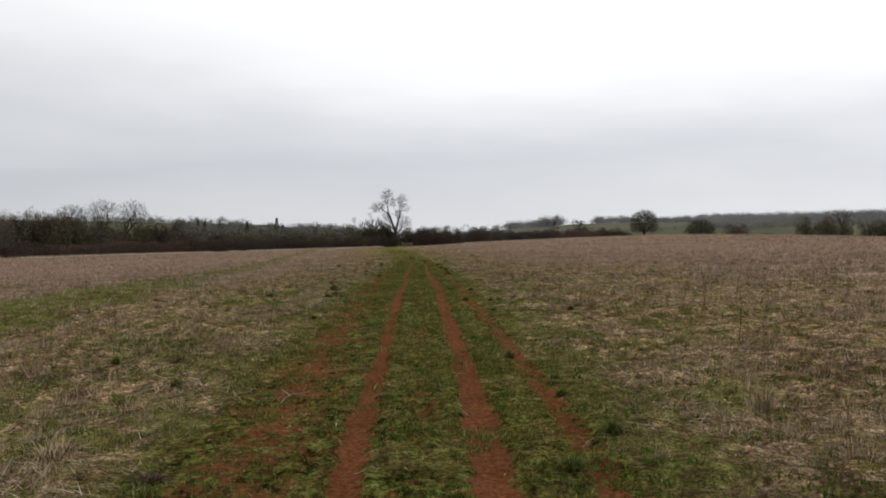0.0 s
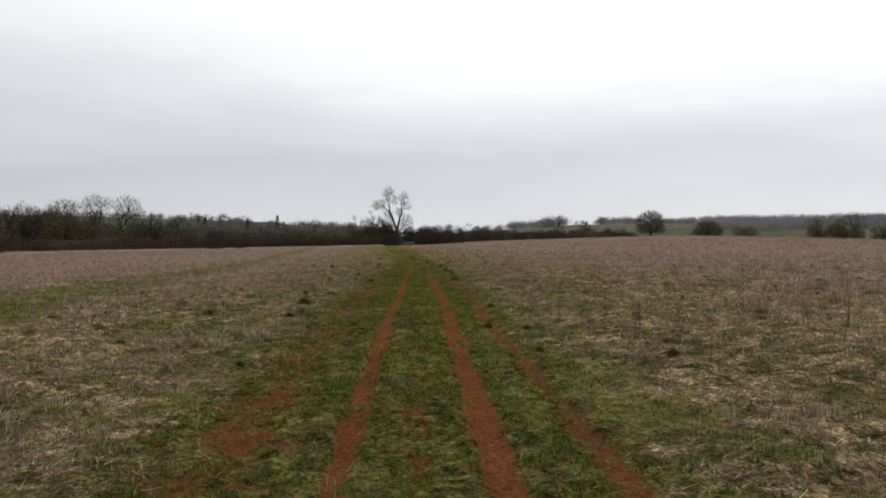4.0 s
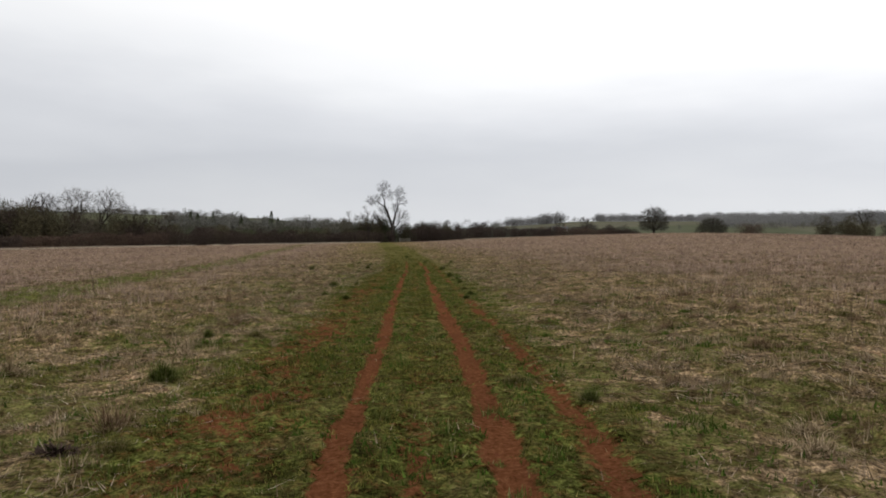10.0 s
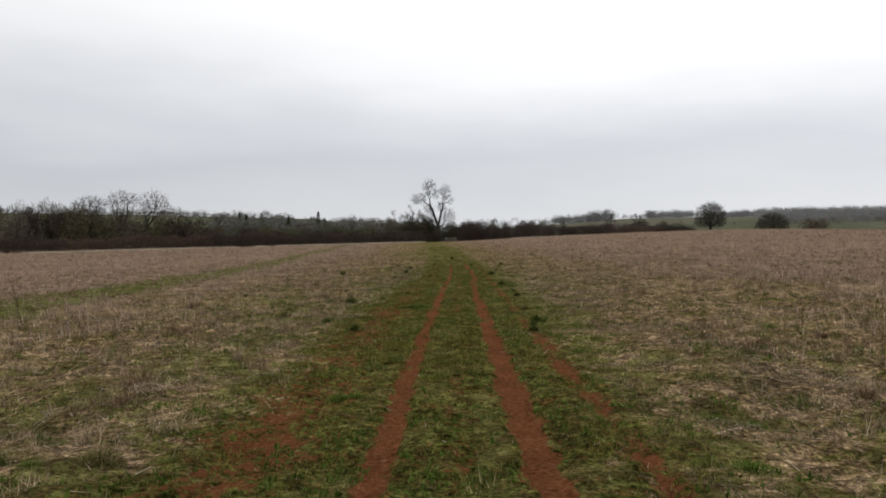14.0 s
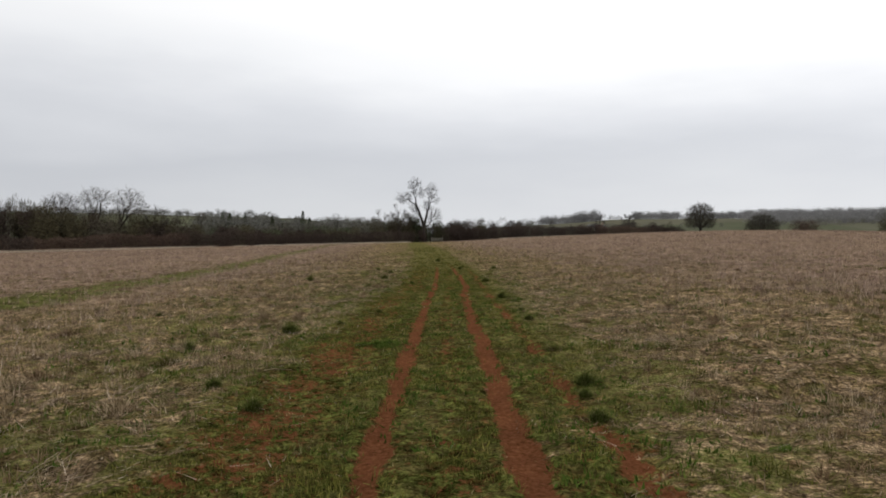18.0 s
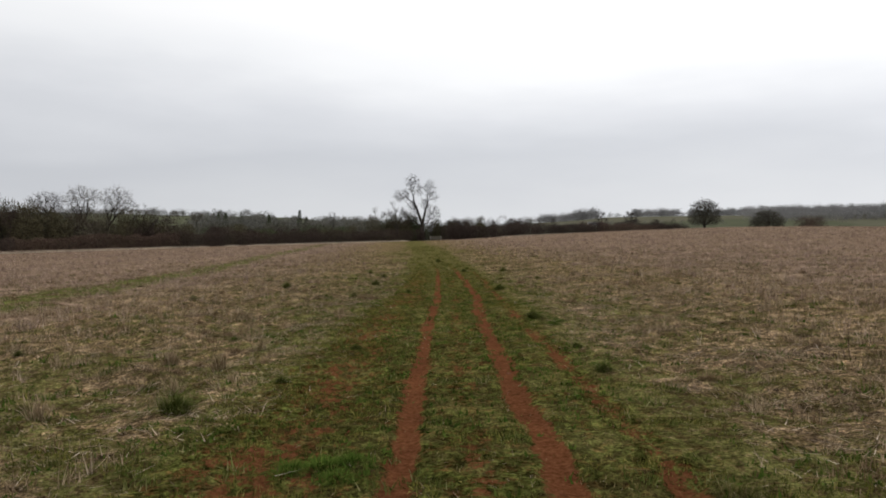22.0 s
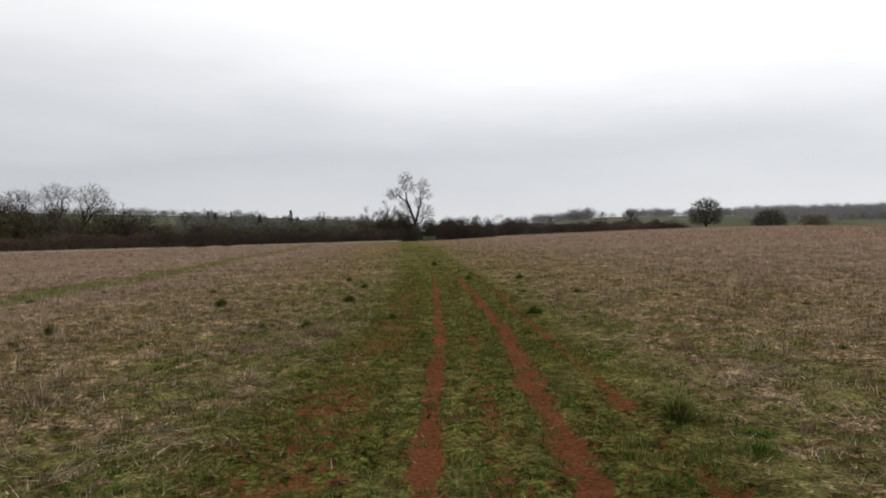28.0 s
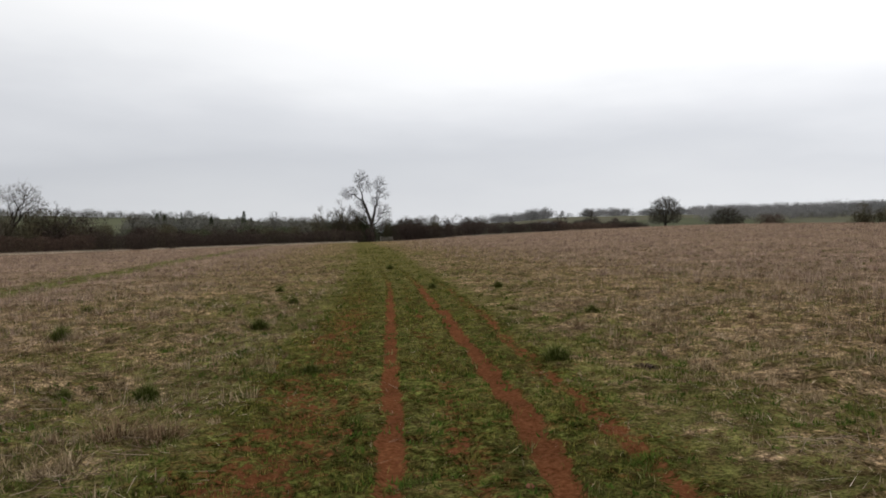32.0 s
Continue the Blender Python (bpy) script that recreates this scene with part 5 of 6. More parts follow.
def plant_stalk_litter():
    """Single broken stalks strewn every way over the verges, and pale stems still standing in small bunches."""
    rng = np.random.default_rng(211)

    def strewn(x, y):
        off = np.abs(x - rut_lines(y)[4])
        return in_sight(x, y) * (0.06 + smooth(1.3, 2.6, off)) * (1 - 0.8 * smooth(9, 20, off)) * (1 - 0.6 * soil_mask(x, y)) * 62 / coarseness(x, y) ** 1.1 * (0.25 + 1.3 * smooth(0.36, 0.66, 0.5 * value_noise(x, y, 0.9, 82) + 0.5 * value_noise(x, y, 3.1, 83)))
    x, y = scatter(rng, -26, 26, 2.2, 95, 0.3, strewn)
    n, s = len(x), coarseness(x, y)
    tilt = np.where(rng.random(n) < 0.14, rng.uniform(0.25, 0.7, n), rng.uniform(0.0, 0.2, n))
    v, f = straws(rng, x, y, 0.05 + 0.22 * rng.random(n) ** 1.7, rng.uniform(0.003, 0.0075, n) * s ** 0.62, tilt)
    v = np.asarray(v) + (0, 0, 0.012)
    tagged(new("broken_straw", mesh_of("broken_straw", v, f, MAT_STREWN)), "single pale broken stalks strewn over the turf", "straw", kind="stuff")

    def standing(x, y):
        off = np.abs(x - rut_lines(y)[4])
        return in_sight(x, y) * smooth(2.2, 3.6, off) * (1 - 0.8 * smooth(14, 26, off)) * 0.75 * smooth(0.38, 0.62, value_noise(x, y, 2.4, 84)) / coarseness(x, y) ** 0.25
    x, y = scatter(rng, -30, 30, 4, 90, 0.6, standing)
    n, s = len(x), coarseness(x, y)
    # low green cushions between the stalks
    def cushion(x, y):
        off = np.abs(x - rut_lines(y)[4])
        return in_sight(x, y) * smooth(0.9, 2.0, off) * (1 - 0.85 * smooth(6, 14, off)) * (1 - soil_mask(x, y)) * 1.5 * smooth(0.42, 0.62, 0.6 * value_noise(x, y, 1.7, 86) + 0.4 * value_noise(x, y, 0.6, 87)) / coarseness(x, y) ** 0.5
    cx, cy = scatter(rng, -16, 14, 2.4, 75, 0.4, cushion)
    k, c = len(cx), coarseness(cx, cy)
    v, f = bunches(rng, cx, cy, 64, rng.uniform(0.14, 0.42, k), rng.uniform(0.03, 0.085, k), rng.uniform(0.007, 0.012, k) * c ** 0.6, 1.1)
    tagged(new("grass_cushions", mesh_of("grass_cushions", v, f, MAT_CUSHION)), "low green cushions of grass between dead stalks", "grass", kind="stuff")
    v, f = bunches(rng, x, y, 13, rng.uniform(0.06, 0.22, n), rng.uniform(0.12, 0.34, n), rng.uniform(0.005, 0.008, n) * s ** 0.55, 0.5)
    tagged(new("dead_grass_plumes", mesh_of("dead_grass_plumes", v, f, MAT_STREWN)), "small bunches of pale dead stems still standing", "dead grass", kind="stuff")


def plant_field_weeds():
    """Standing bunches of pinkish-brown dead weeds over the open field."""
    rng = np.random.default_rng(208)

    def density(x, y):
        off = np.abs(x - rut_lines(y)[4])
        return in_sight(x, y) * smooth(4.0, 10.0, off) * (1 - 0.97 * green_mask(x, y)) * 1.5 * smooth(0.34, 0.68, 0.5 * value_noise(x, y, 2.2, 71) + 0.5 * value_noise(x, y, 7.0, 72)) / coarseness(x, y) ** 0.42
    x, y = scatter(rng, -75, 95, 6, 170, 0.8, density)
    n = len(x)
    s = coarseness(x, y)
    v, f = bunches(rng, x, y, 16, rng.uniform(0.12, 0.42, n) * s ** 0.15, 0.14 + 0.30 * rng.random(n) ** 1.5, rng.uniform(0.004, 0.008, n) * s ** 0.62, 0.38)
    tagged(new("dead_weeds", mesh_of("dead_weeds", v, f, MAT_FIELD_WEED)), "bunches of pinkish-brown dead weeds over the field", "dead weeds", kind="stuff")


def plant_clods():
    """Crumbs of earth and grit in the ruts."""
    rng = np.random.default_rng(205)

    def density(x, y):
        return in_sight(x, y) * smooth(0.3, 0.7, soil_mask(x, y)) * 130 / coarseness(x, y) ** 1.5 * (np.abs(x) < 3)
    x, y = scatter(rng, -3, 2.5, 2.5, 80, 0.1, density)
    n = len(x)
    r = rng.uniform(0.004, 0.013, n) * (1 + (rng.random(n) < 0.04) * 1.2) * coarseness(x, y) ** 0.5
    corner = np.array([(1, 0, 0), (-0.5, 0.87, 0), (-0.5, -0.87, 0), (0, 0, 0.8)])
    v = corner[None] * r[:, None, None] * rng.uniform(0.7, 1.3, (n, 4, 3)) + np.stack([x, y, ground_at(x, y)], 1)[:, None]
    base = np.arange(n)[:, None] * 4
    f = np.concatenate([base + (0, 1, 3), base + (1, 2, 3), base + (2, 0, 3)])
    tagged(new("clods", mesh_of("clods", v.reshape(-1, 3), f, MAT_CLOD)), "crumbs of red earth and grit in the ruts", "earth", kind="stuff")
    return n


def plant_margin():
    """Long bleached grass left standing along the foot of the hedges."""
    rng = np.random.default_rng(206)
    vs = []
    for line, share in (([(-185, 115), (-150, 127), (-112, 147), (-84, 163), (-66, 196), (-38, 226), (-13, 245)], 1.0), ([(14, 253), (32, 262), (50, 276), (76, 301), (90, 314)], 0.45)):
        line = np.asarray(line, float)
        reach = np.concatenate([[0], np.cumsum(np.linalg.norm(np.diff(line, axis=0), axis=1))])
        n = int(reach[-1] * 160 * share)
        s = rng.uniform(0, reach[-1], n)
        keep = value_noise(s, s * 0, 9.0, 51) * 0.6 + value_noise(s, s * 0, 2.2, 52) * 0.4 > 0.42
        s = s[keep]
        x, y = np.interp(s, reach, line[:, 0]) + rng.normal(0, 0.7, len(s)), np.interp(s, reach, line[:, 1]) + rng.normal(0, 0.7, len(s))
        vs.append((x, y))
    x, y = np.concatenate([v[0] for v in vs]), np.concatenate([v[1] for v in vs])
    v, f = blades(rng, x, y, rng.uniform(0.2, 0.6, len(x)), rng.uniform(0.03, 0.07, len(x)), 0.5)
    tagged(new("margin_grass", mesh_of("margin_grass", v, f, MAT_BLEACHED)), "bleached long dead grass along the foot of the hedge", "dead grass", kind="stuff")
    return len(x)


for plant in (plant_turf, plant_herbs, plant_straw, plant_dead_stems, plant_litter_clumps, plant_stalk_litter, plant_field_weeds, plant_clods, plant_margin):
    plant()


# ---- tufts, clumps, stalks: each a thing of its own ----
def tuft_mesh(name, seed, n, wide, high, mat, lean=0.55, blade=0.006, droop=0.5, stray=0.7):
    """A clump of bent blades: each two steps long."""
    rng = np.random.default_rng(seed)
    a, r = rng.uniform(0, 2 * np.pi, n), wide / 2 * rng.random(n) ** 0.6
    x, y = r * np.cos(a) * 0.7, r * np.sin(a) * 0.7
    out = a + rng.normal(0, stray, n)
    tilt = np.clip(lean * (0.25 + 1.2 * r / (wide / 2)) + rng.normal(0, 0.18, n), 0, 1.4)
    h = high * rng.uniform(0.5, 1.05, n) * (1.05 - 0.35 * r / (wide / 2))
    way1 = np.stack([np.sin(tilt) * np.cos(out), np.sin(tilt) * np.sin(out), np.cos(tilt)], 1)
    tilt2 = np.minimum(tilt + droop + rng.uniform(0, droop, n), 1.9)
    way2 = np.stack([np.sin(tilt2) * np.cos(out), np.sin(tilt2) * np.sin(out), np.cos(tilt2)], 1)
    side = np.stack([-np.sin(out), np.cos(out), np.zeros(n)], 1) * (blade * rng.uniform(0.6, 1.3, n))[:, None]
    foot = np.stack([x, y, np.full(n, -0.02)], 1)
    knee = foot + way1 * (h * 0.6)[:, None]
    tip = knee + way2 * (h * 0.5)[:, None]
    v = np.stack([foot - side / 2, foot + side / 2, knee + side / 2.4, knee - side / 2.4, tip], 1).reshape(-1, 3)
    base = np.arange(n)[:, None] * 5
    return mesh_of(name, v, np.concatenate([base + (0, 1, 2), base + (0, 2, 3), base + (3, 2, 4)]), mat)


TUFTS = {
    "dark": ([tuft_mesh("grass_tuft", 300 + k, 500, 0.26, 0.27, MAT_DARK_TUFT, 0.42, 0.0045, 0.65, 1.1) for k in range(3)], "dark green dense grass tuft beside the track", "grass tuft"),
    "flat": ([tuft_mesh("grass_tuft", 310 + k, 190, 0.34, 0.09, MAT_HERB if k == 1 else MAT_DARK_TUFT, 0.9, 0.005, 0.7) for k in range(3)], "low dark green grass tuft on the turf", "grass tuft"),
    "lime": ([tuft_mesh("grass_tuft", 320 + k, 300, 0.34, 0.13, MAT_LIME_TUFT, 0.8, 0.005, 0.7) for k in range(2)], "fresh bright green grass tuft in dead litter", "grass tuft"),
    "olive": ([tuft_mesh("grass_tuft", 330 + k, 360, 0.42, 0.20, MAT_OLIVE_TUFT, 0.6, 0.0045, 0.75) for k in range(2)], "olive grass tuft half died back", "grass tuft"),
    "dry": ([tuft_mesh("dead_grass_clump", 340 + k, 200, 0.46, 0.30, MAT_PALE_DRY, 0.95, 0.006, 0.6, 1.6) for k in range(4)], "pale bleached clump of dead grass", "dead grass"),
    "brown": ([tuft_mesh("dead_grass_clump", 350 + k, 240, 0.42, 0.28, MAT_BROWN_CLUMP, 0.75, 0.005, 0.5, 1.4) for k in range(3)], "brown twiggy clump of dead weeds", "dead weeds"),
    "upright": ([tuft_mesh("dead_grass_clump", 370 + k, 130, 0.30, 0.36, MAT_PALE_DRY, 0.35, 0.0075, 0.3, 1.2) for k in range(3)], "upright bleached clump of broken dead stems", "dead grass"),
    "purple": ([tuft_mesh("purple_weed", 360, 160, 0.30, 0.11, MAT_PURPLE, 0.8, 0.02)], "low purple-leaved weed in the litter", "weed"),
}


def tuft(kind, x, y, size, seed):
    rng = np.random.default_rng(seed)
    meshes, label, category = TUFTS[kind]
    me = meshes[seed % len(meshes)]
    ob = new(me.name.split(".")[0], me)
    ob.location = (x, y, float(ground_at(x, y)))
    k = size * rng.uniform(0.9, 1.1)
    ob.rotation_euler, ob.scale = (0, 0, rng.uniform(0, 6.28)), (k, k, k * rng.uniform(0.85, 1.1))
    return tagged(ob, label, category, category + "s of the meadow")


# places along the walk: x, y and size
TUFTS_START = [(1.10, 9.2, 0.8), (0.99, 4.75, 0.8), (1.47, 5.5, 0.9), (1.39, 7.6, 0.8), (1.32, 6.8, 0.7), (-2.64, 9.9, 0.8), (-4.13, 9.6, 0.8), (-2.75, 7.9, 0.7), (-2.24, 14.4, 0.6),
               (-4.38, 20.2, 1.2), (-2.8, 22.05, 1.5), (-2.30, 19.75, 1.0), (2.96, 14.3, 0.7), (1.60, 17.2, 0.8), (1.48, 15.2, 0.8), (3.52, 15.0, 0.9), (-4.6, 16.6, 0.9)]
TUFTS_MIDDLE = [(0.8, 21.8, 1.0), (1.37, 21, 0.9), (1.01, 17.6, 0.8), (-3.3, 25.3, 0.8), (1.06, 33.5, 0.8), (1.17, 34.1, 1.2), (1.14, 36.5, 1.0), (0.97, 32.4, 0.9),
                (1.25, 40.7, 1.2), (1.25, 42.5, 0.8), (1.11, 46.96, 1.45), (-3.15, 38.95, 1.6), (-4.05, 35.8, 1.4), (-4.4, 37.5, 0.9), (-2.78, 33.9, 1.0), (-2.1, 33, 1.0), (-2.5, 40.4, 1.0), (-2.04, 43.3, 1.1)]
TUFTS_END = [(-3.54, 44.9, 0.9), (-7.27, 43.2, 0.9), (-3.72, 61.5, 1.6), (-7.32, 61.11, 1.5), (-9.07, 55.47, 1.1), (-9.75, 67.81, 1.1), (-14.61, 69.08, 1.4), (1.04, 56.44, 1.5), (2.11, 70.05, 1.4), (-3.77, 55.57, 1.1),
             (-4.72, 55.66, 0.8), (2.97, 61.88, 1.2), (-5.28, 65.19, 1.2), (-5.22, 72.38, 1.4), (-3.94, 67.23, 1.2), (-1.68, 86.28, 1.7), (0.06, 71.12, 1.2), (-2.06, 56.44, 0.9), (1.53, 63.44, 1.1)]
FLAT_TUFTS = [(-2.16, 25.5, 0.9), (3.95, 53.53, 1.1), (-5.09, 56.83, 0.7), (-1, 20.5, 0.9), (-0.89, 16.6, 0.9), (-1.16, 14.4, 1.0), (-2.74, 14.1, 0.8), (-1, 18.5, 0.8), (-0.66, 21.1, 0.8), (-1.68, 18.6, 0.9), (-2.03, 32.9, 0.9), (-0.43, 28.5, 0.7),
              (-1.46, 40.1, 0.9), (-0.11, 35.9, 0.7), (0.25, 40.4, 0.7), (-2.08, 39.7, 0.8), (-2.04, 47.21, 0.9), (-0.89, 52.16, 1.2), (-1.32, 53.91, 0.8), (0.79, 35.5, 0.7), (-0.06, 57.71, 0.8), (-2, 38.9, 0.8), (1.43, 24.2, 0.8)]
LIME_TUFTS = [(-1.23, 27.6, 1.0), (-1.36, 27.5, 0.8), (-1.62, 37.1, 1.0), (-1.4, 37.1, 1.1), (-1.23, 37.2, 1.0), (-1.5, 37.3, 0.9), (-1.28, 36.9, 1.0), (-1.65, 37, 0.9), (-4.17, 44.1, 0.9), (-3.76, 45.3, 0.7), (3.62, 29.9, 0.9), (1.93, 26.7, 0.9), (1.71, 25.3, 1.1), (-1.27, 18.2, 0.7),
              (-3.72, 55.47, 0.9), (-2.98, 24.8, 1.3), (2.48, 24.3, 0.7), (2.52, 50.42, 0.9), (3.4, 30, 1.0), (1.33, 50.51, 1.2), (1.42, 46.1, 1.3), (1.6, 46.5, 1.0), (0.87, 52.44, 1.3), (-3.86, 55.86, 0.9), (2.07, 31.4, 0.9), (-1.58, 50.03, 0.9), (1.92, 57.9, 0.9), (-3.2, 24.9, 0.9), (2.2, 26.5, 0.8), (-2.97, 45.4, 0.9), (1.53, 51.19, 0.8), (2.4, 8.8, 0.8)]
DRY_CLUMPS = [(-5.42, 51.68, 1.3), (-6.11, 56.93, 0.8), (-3.55, 52.75, 0.8), (-3.19, 24, 1.0), (-3.44, 24.9, 1.0), (3.41, 25.5, 0.8), (-3.23, 49.25, 1.0), (-4.2, 18.4, 1.0), (-2.67, 17.2, 1.0), (-2.98, 15.8, 1.0), (-2.72, 18.6, 1.0), (-4.9, 23, 1.2), (-3.27, 32.8, 1.1), (-3.32, 52.75, 1.1), (-5.84, 49.93, 1.2), (-4.78, 8.9, 1.0), (-2.74, 5.3, 1.0),
              (-3.9, 12.2, 0.9), (3.2, 12.1, 0.9), (3.6, 27.3, 0.9), (2.9, 20.2, 0.9), (-6.83, 65.38, 1.4), (-5.1, 34.2, 1.0), (2.8, 36.6, 1.0), (3, 44.3, 1.0)]
UPRIGHT_CLUMPS = [(-3.61, 41.6, 1.1), (-4.49, 42.2, 1.0), (-3.57, 40, 0.9), (-3.46, 43.1, 0.6), (-2.57, 16.7, 1.0), (-2.95, 17.1, 0.9), (-5.26, 48.47, 1.0), (-3.7, 16.3, 0.8), (-3.11, 29.8, 0.7), (-4.51, 29.5, 0.8), (-4.49, 39, 0.8), (-4.73, 54.01, 0.9), (-4.08, 10.6, 0.8), (-4.05, 12.7, 0.7), (-5.01, 9.2, 0.9), (2.91, 6, 0.8), (3.69, 15.5, 0.8), (2.59, 46.2, 0.6)]
BROWN_CLUMPS = [(2.59, 51.1, 1.1), (-3.26, 53.43, 1.3), (-3.42, 27.4, 1.0), (6.09, 28.7, 1.0), (3.38, 27, 0.8), (-4.65, 45, 1.5), (-8, 40.5, 1.3), (-2.54, 20.3, 1.1), (-3.6, 28.1, 1.2), (-2.93, 53.43, 1.2), (-3.55, 16.5, 1.2), (-5.4, 21, 1.2), (-6.93, 65.58, 1.4), (3.3, 29.6, 1.1), (3.95, 23.2, 1.1), (-5.87, 23.1, 1.0), (4.4, 39.2, 1.2)]
for _i, (_x, _y, _s) in enumerate(TUFTS_START + TUFTS_MIDDLE + TUFTS_END):
    tuft("olive" if _i % 6 == 5 else "dark", _x, _y, _s * (0.8 if _y < 50 else 1.0), 400 + _i)
for _kind, _places, _first in (("flat", FLAT_TUFTS, 500), ("lime", LIME_TUFTS, 530), ("dry", DRY_CLUMPS, 560), ("brown", BROWN_CLUMPS, 600),
                               ("upright", UPRIGHT_CLUMPS, 680), ("purple", [(-1.80, 4.7, 1.0), (-2.66, 19.65, 1.3), (2.02, 55.9, 1.1)], 640)):
    for _i, (_x, _y, _s) in enumerate(_places):
        tuft(_kind, _x, _y, _s, _first + _i)

# looser clumps through the rest of the meadow
_rng = np.random.default_rng(700)
_x, _y = scatter(_rng, -16, 16, 3, 82, 0.5, lambda x, y: in_sight(x, y) * (1 - green_mask(x, y)) * smooth(1.9, 3.5, np.abs(x + 0.4)) * 0.66 / coarseness(x, y) ** 0.9)
for _i in range(len(_x)):
    _kind = ("dry", "brown", "brown", "olive", "brown", "lime", "dry", "flat")[_rng.integers(0, 8)]
    tuft(_kind, _x[_i], _y[_i], _rng.uniform(0.45, 0.95), 800 + _i)
_x, _y = scatter(_rng, -5.5, 5.0, 3, 80, 0.5, lambda x, y: in_sight(x, y) * (green_mask(x, y) > 0.3) * (1 - 0.9 * soil_mask(x, y)) * 3.2 * (1 - 0.6 * smooth(45, 75, y)))
_n = 46
_pick = np.repeat(np.arange(len(_x)), _n)
_wide = (0.25 + 0.7 * _rng.random(len(_x)) ** 2)[_pick]
_a, _far = _rng.uniform(0, 6.28, len(_pick)), _rng.random(len(_pick)) ** 0.6
_px, _py = _x[_pick] + np.cos(_a) * _far * _wide * 0.17, _y[_pick] + np.sin(_a) * _far * _wide * 0.17
_v, _f = blades(_rng, _px, _py, 0.11 * _wide * _rng.uniform(0.6, 1.4, len(_pick)), 0.012 * _wide ** 0.5 * coarseness(_px, _py) ** 0.4 * _rng.uniform(0.6, 1.3, len(_pick)), 0.95)
tagged(new("grass_clumps", mesh_of("grass_clumps", _v, _f, MAT_DARK_TUFT)), "low dark green clumps in the trodden turf", "grass", kind="stuff")


def heap(seed, n=24):
    """Broken flattened stalks, each a bent three-sided straw, lying over one another."""
    rng = np.random.default_rng(seed)
    main = rng.uniform(0, 3.14)
    pieces = []
    for k in range(n):
        a = main + rng.normal(0, 0.7) + (1.57 if rng.random() < 0.2 else 0)
        long, lift = 0.06 + 0.22 * rng.random() ** 1.5, np.abs(rng.normal(0, 0.3))
        mid = np.array([rng.normal(0, 0.20), rng.normal(0, 0.16), 0.012 + 0.06 * rng.random() ** 2])
        way = np.array([math.cos(a), math.sin(a), math.sin(lift)])
        line = np.stack([mid - way * long / 2, mid + rng.normal(0, 0.02, 3), mid + way * long / 2])
        line[:, 2] = np.maximum(line[:, 2], 0.006)
        pieces.append(tube(line, np.array([1.0, 0.9, 0.5]) * rng.uniform(0.0018, 0.0036), 3))
    return joined(pieces)


HEAPS = [heap(380 + k) for k in range(5)]
HEAP_PLACES = [(-3.1, 50.8), (-3.5, 51.1), (-3.0, 53.6), (-3.7, 53.7), (-4.2, 52.9), (2.2, 52.3), (3.9, 59.8), (-2.6, 50.4), (-3.0, 48.7), (-3.6, 48.7),
               (1.6, 49.7), (-3.7, 41.8), (-5.4, 43.2), (-4.0, 40.1), (2.7, 45.5), (2.9, 42.2), (-4.1, 32.9), (-3.0, 33.3), (-3.0, 31.3), (2.2, 32.8)]
HEAP_PLACES += [(2.6, 32.8), (-3.8, 23.9), (-6.1, 28.1), (3.4, 22.6), (2.3, 21.1), (-3.6, 27.7), (-3.4, 16.3), (-2.7, 17.2), (2.8, 15.4), (2.3, 14.2),
                (-4.2, 16.9), (-1.8, 7.3), (-3.1, 8.2), (-2.7, 7.7), (3.6, 8.0), (2.3, 6.0), (-4.7, 11.2), (2.2, 7.0), (-3.5, 35.3), (-2.8, 34.6)]
HEAP_PLACES += [(2.3, 37.5), (1.9, 34.7), (-2.6, 18.4), (-3.2, 27.6), (-2.2, 18.2), (2.7, 19.1), (-4.1, 26.9), (3.1, 28.4), (-2.8, 25.6), (-5.3, 48.6),
                (-3.5, 46.2), (3.1, 50.4)]
_rng = np.random.default_rng(705)
_x, _y = scatter(_rng, -8, 8, 3, 66, 0.5, lambda x, y: in_sight(x, y) * smooth(2.0, 3.2, np.abs(x + 0.4)) * (1 - smooth(5.5, 8, np.abs(x + 0.4))) * 0.42 * smooth(0.35, 0.6, value_noise(x, y, 2.0, 45)))
_pieces = []
for _i, (_px, _py) in enumerate(HEAP_PLACES + list(zip(_x, _y))):
    _a, _k = _rng.uniform(0, 6.28), _rng.uniform(0.8, 1.35)
    _v, _f = HEAPS[_i % 5]
    _turned = np.stack([_v[:, 0] * math.cos(_a) - _v[:, 1] * math.sin(_a), _v[:, 0] * math.sin(_a) + _v[:, 1] * math.cos(_a)], 1) * _k + (_px, _py)
    _pieces.append((np.column_stack([_turned, ground_at(_turned[:, 0], _turned[:, 1]) + _v[:, 2]]), _f))
tagged(new("broken_stalks", mesh_of("broken_stalks", *joined(_pieces), MAT_HEAP)), "loose heaps of pale broken dead stalks in the litter", "straw", kind="stuff")


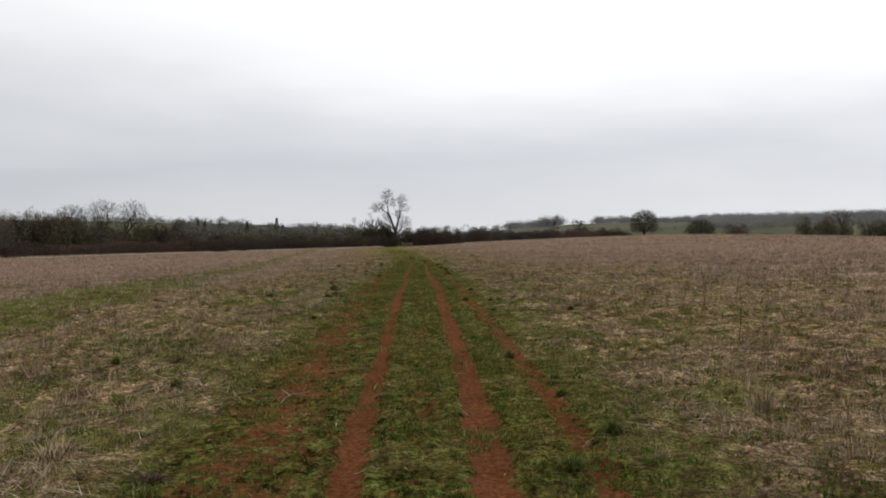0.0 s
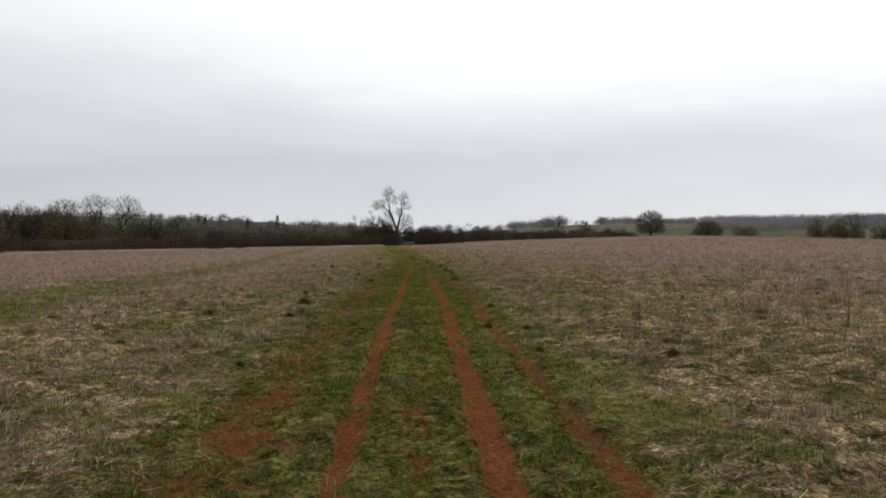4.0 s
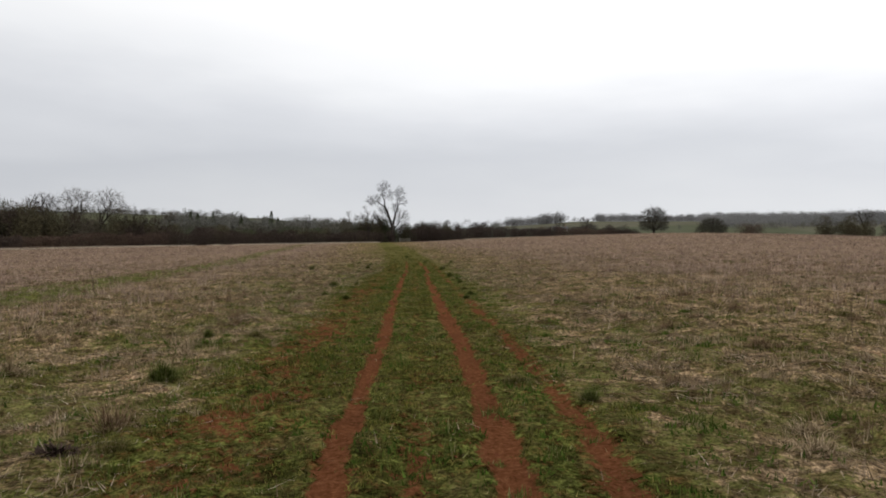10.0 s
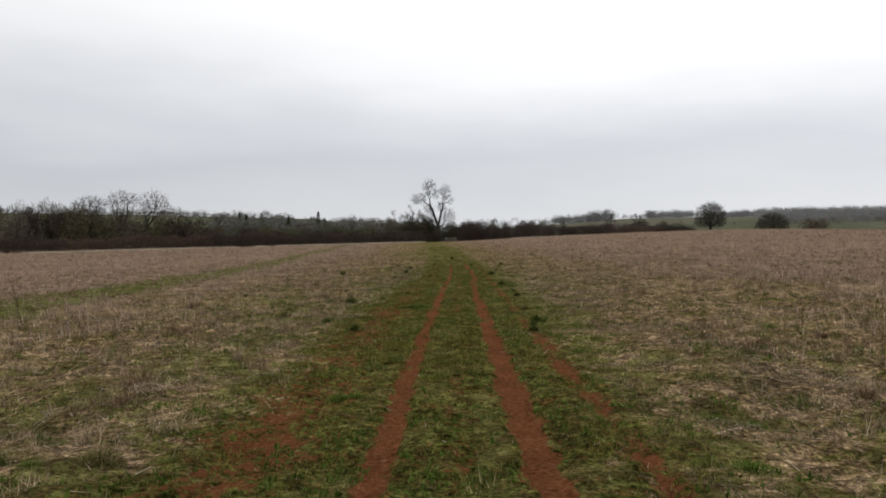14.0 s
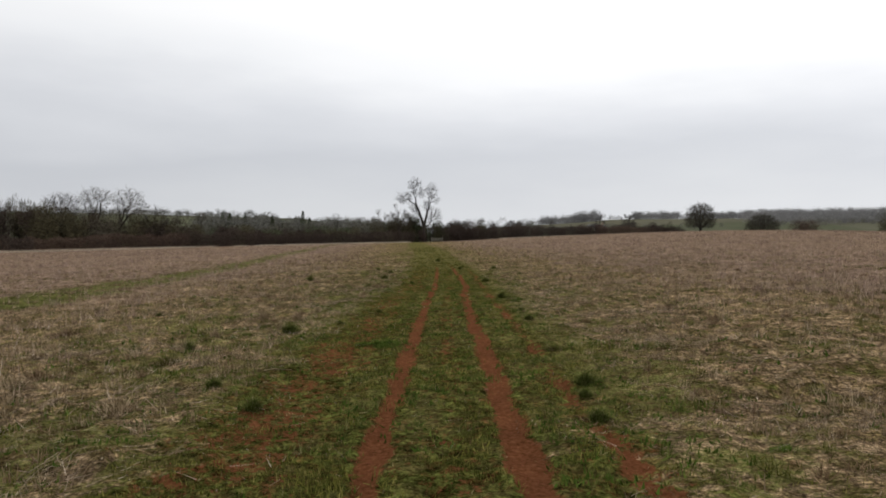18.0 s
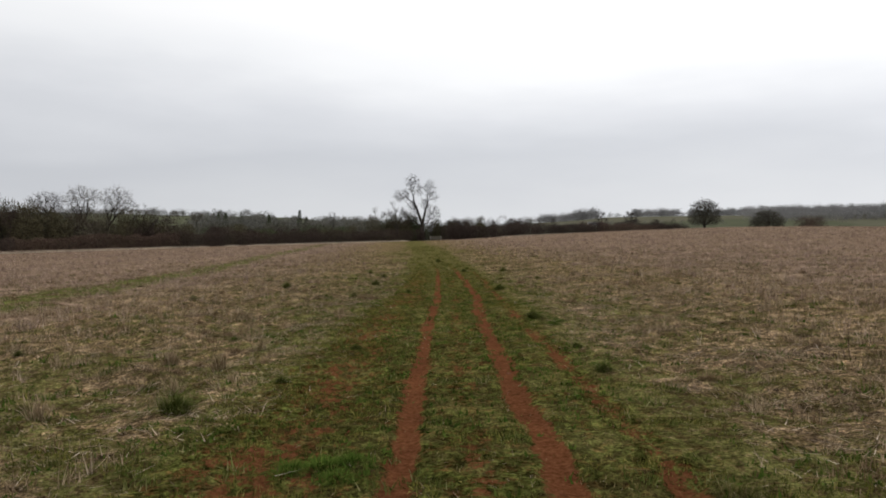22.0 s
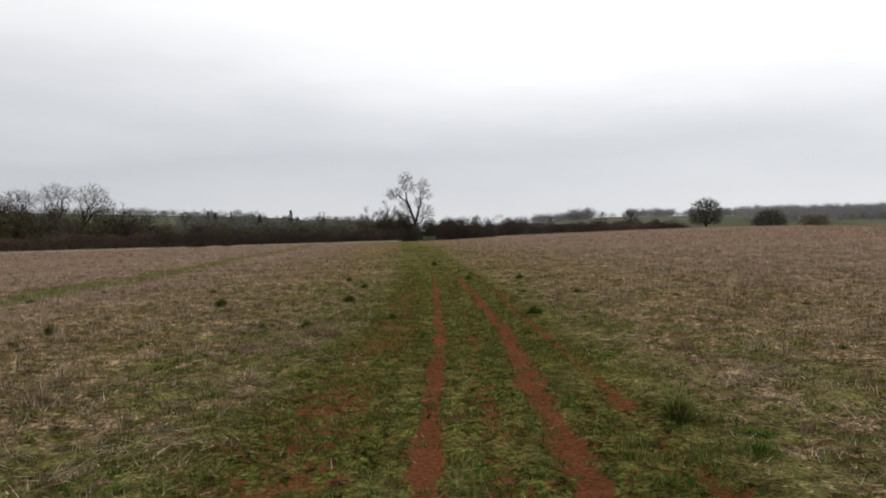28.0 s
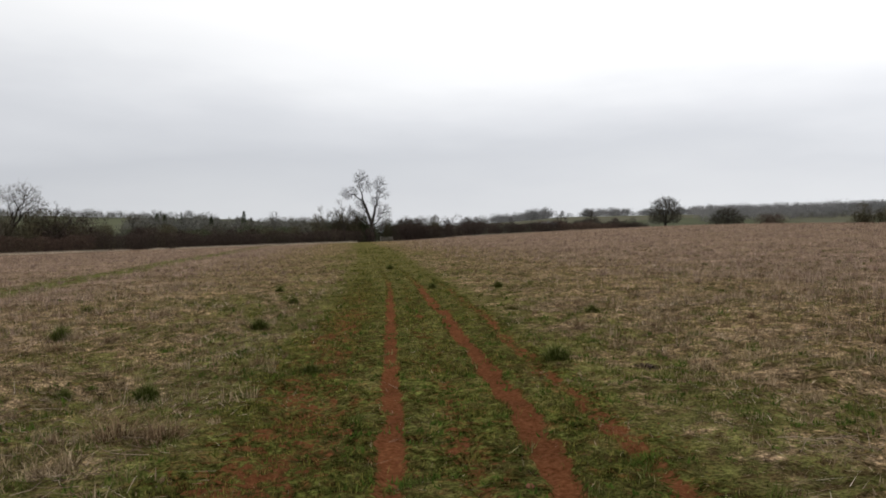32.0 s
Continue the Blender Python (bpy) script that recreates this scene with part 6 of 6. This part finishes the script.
def stalk_meshes(seed):
    """A dead upright weed of height 1: a stem, side shoots, and seed heads."""
    rng = np.random.default_rng(seed)
    main = wander(rng, (0, 0, -0.03), (rng.normal(0, 0.06), rng.normal(0, 0.06), 1.0), 0.015, 6)
    stem = mesh_of("stem", *tube(main, np.linspace(0.009, 0.004, 6), 5), MAT_STALK)
    shoots, at, way = [], [], []
    for k in range(6):
        f = rng.uniform(0.2, 0.95)
        i = min(int(f * 5), 4)
        s = main[i] + (main[i + 1] - main[i]) * (f * 5 - i)
        a = rng.uniform(0, 6.28)
        e = s + np.array([math.cos(a) * 0.35, math.sin(a) * 0.35, 1.0]) * rng.uniform(0.12, 0.30)
        shoots.append(mesh_of("side_shoot", *tube(wander(rng, s, e, 0.04, 4), np.linspace(0.006, 0.003, 4), 4), MAT_STALK))
        g = rng.random(14)[:, None]
        at.append(s + (e - s) * g)
        way.append(rng.normal(0, 0.7, (14, 3)) + (0, 0, 0.5))
    at, way = np.concatenate(at), np.concatenate(way)
    return stem, shoots, mesh_of("seed_heads", *slivers(rng, at, way, rng.uniform(0.02, 0.05, len(at)), 0.007), MAT_BROWN_CLUMP)


STALKS = [stalk_meshes(900 + k) for k in range(5)]


def stalk(x, y, high, seed):
    rng = np.random.default_rng(seed)
    stem, shoots, heads = STALKS[seed % 5]
    ob = new("dead_stalk")
    ob.location = (x, y, float(ground_at(x, y)))
    ob.rotation_euler, ob.scale = (rng.normal(0, 0.1), rng.normal(0, 0.1), rng.uniform(0, 6.28)), (high * 0.9, high * 0.9, high)
    tagged(ob, "thin dark dead weed stalk standing in the meadow", "dead stalk", "dead stalks of the meadow")
    part("stem", stem, ob)
    for shoot in shoots:
        part("side_shoot", shoot, ob)
    tagged(part("seed_heads", heads, ob), kind="stuff")
    return ob


STALK_PLACES = [(3.1, 16.3, 0.39), (3.3, 15.1, 0.52), (3.35, 14.1, 0.37), (5.45, 13.7, 0.52), (4.8, 13.9, 0.34), (2.85, 17.4, 0.37), (3.49, 14.3, 0.31), (6.02, 57.41, 0.42), (6.14, 57.51, 0.36), (5.9, 57.32, 0.4), (4.4, 9.8, 0.62), (3.42, 15.4, 0.6), (3.25, 16.6, 0.45), (2.98, 17.7, 0.55), (3.3, 17.1, 0.4), (5.4, 13.6, 0.5), (6.8, 17.1, 0.6), (-9.3, 35, 1.0), (3.47, 49.54, 0.45), (5.81, 56.93, 0.6),
                (5.42, 59.16, 0.6), (6.97, 66.16, 0.8), (5.61, 56.93, 0.5), (3.33, 49.73, 0.4), (3.05, 16, 0.45), (4.9, 31, 0.5), (5.6, 24, 0.5), (4.3, 41, 0.5)]
for _i, (_x, _y, _h) in enumerate(STALK_PLACES):
    stalk(_x, _y, _h, 1000 + _i)
_rng = np.random.default_rng(720)
_x, _y = scatter(_rng, -22, 26, 8, 105, 1.0, lambda x, y: in_sight(x, y) * smooth(3.5, 6.5, np.abs(x)) * np.where(x > 0, 0.055 * (1 - 0.5 * smooth(22, 34, y)), 0.014) * (1 - 0.5 * smooth(14, 26, np.abs(x))))
for _i in range(len(_x)):
    stalk(_x[_i], _y[_i], _rng.uniform(0.28, 0.65), 1100 + _i)


def stone(x, y, size, seed):
    rng = np.random.default_rng(seed)
    bm = bmesh.new()
    bmesh.ops.create_icosphere(bm, subdivisions=2, radius=1)
    for v in bm.verts:
        v.co *= 0.85 + 0.3 * noise.noise(v.co * 1.4 + Vector((seed, 0, 0)))
        v.co = Vector((v.co.x * size, v.co.y * size * 0.7, v.co.z * size * 0.4))
    me = bpy.data.meshes.new("stone")
    bm.to_mesh(me)
    bm.free()
    me.materials.append(MAT_STONE)
    ob = new("stone", soften(me))
    ob.location, ob.rotation_euler = (x, y, float(ground_at(x, y)) + size * 0.12), (0, 0, rng.uniform(0, 6.28))
    return tagged(ob, "small flat red-brown stone trodden into the track", "stone", "stones of the track")


for _i, (_x, _y, _s) in enumerate(((0.36, 30.3, 0.06), (0.9, 16.5, 0.06), (0.3, 12.0, 0.035), (-0.55, 9.0, 0.03), (0.1, 34.0, 0.04), (0.15, 41.0, 0.035), (-0.9, 44.6, 0.03), (-0.1, 51.9, 0.045), (0.35, 6.4, 0.03), (-0.7, 25.6, 0.035))):
    stone(_x, _y, _s, 1300 + _i)
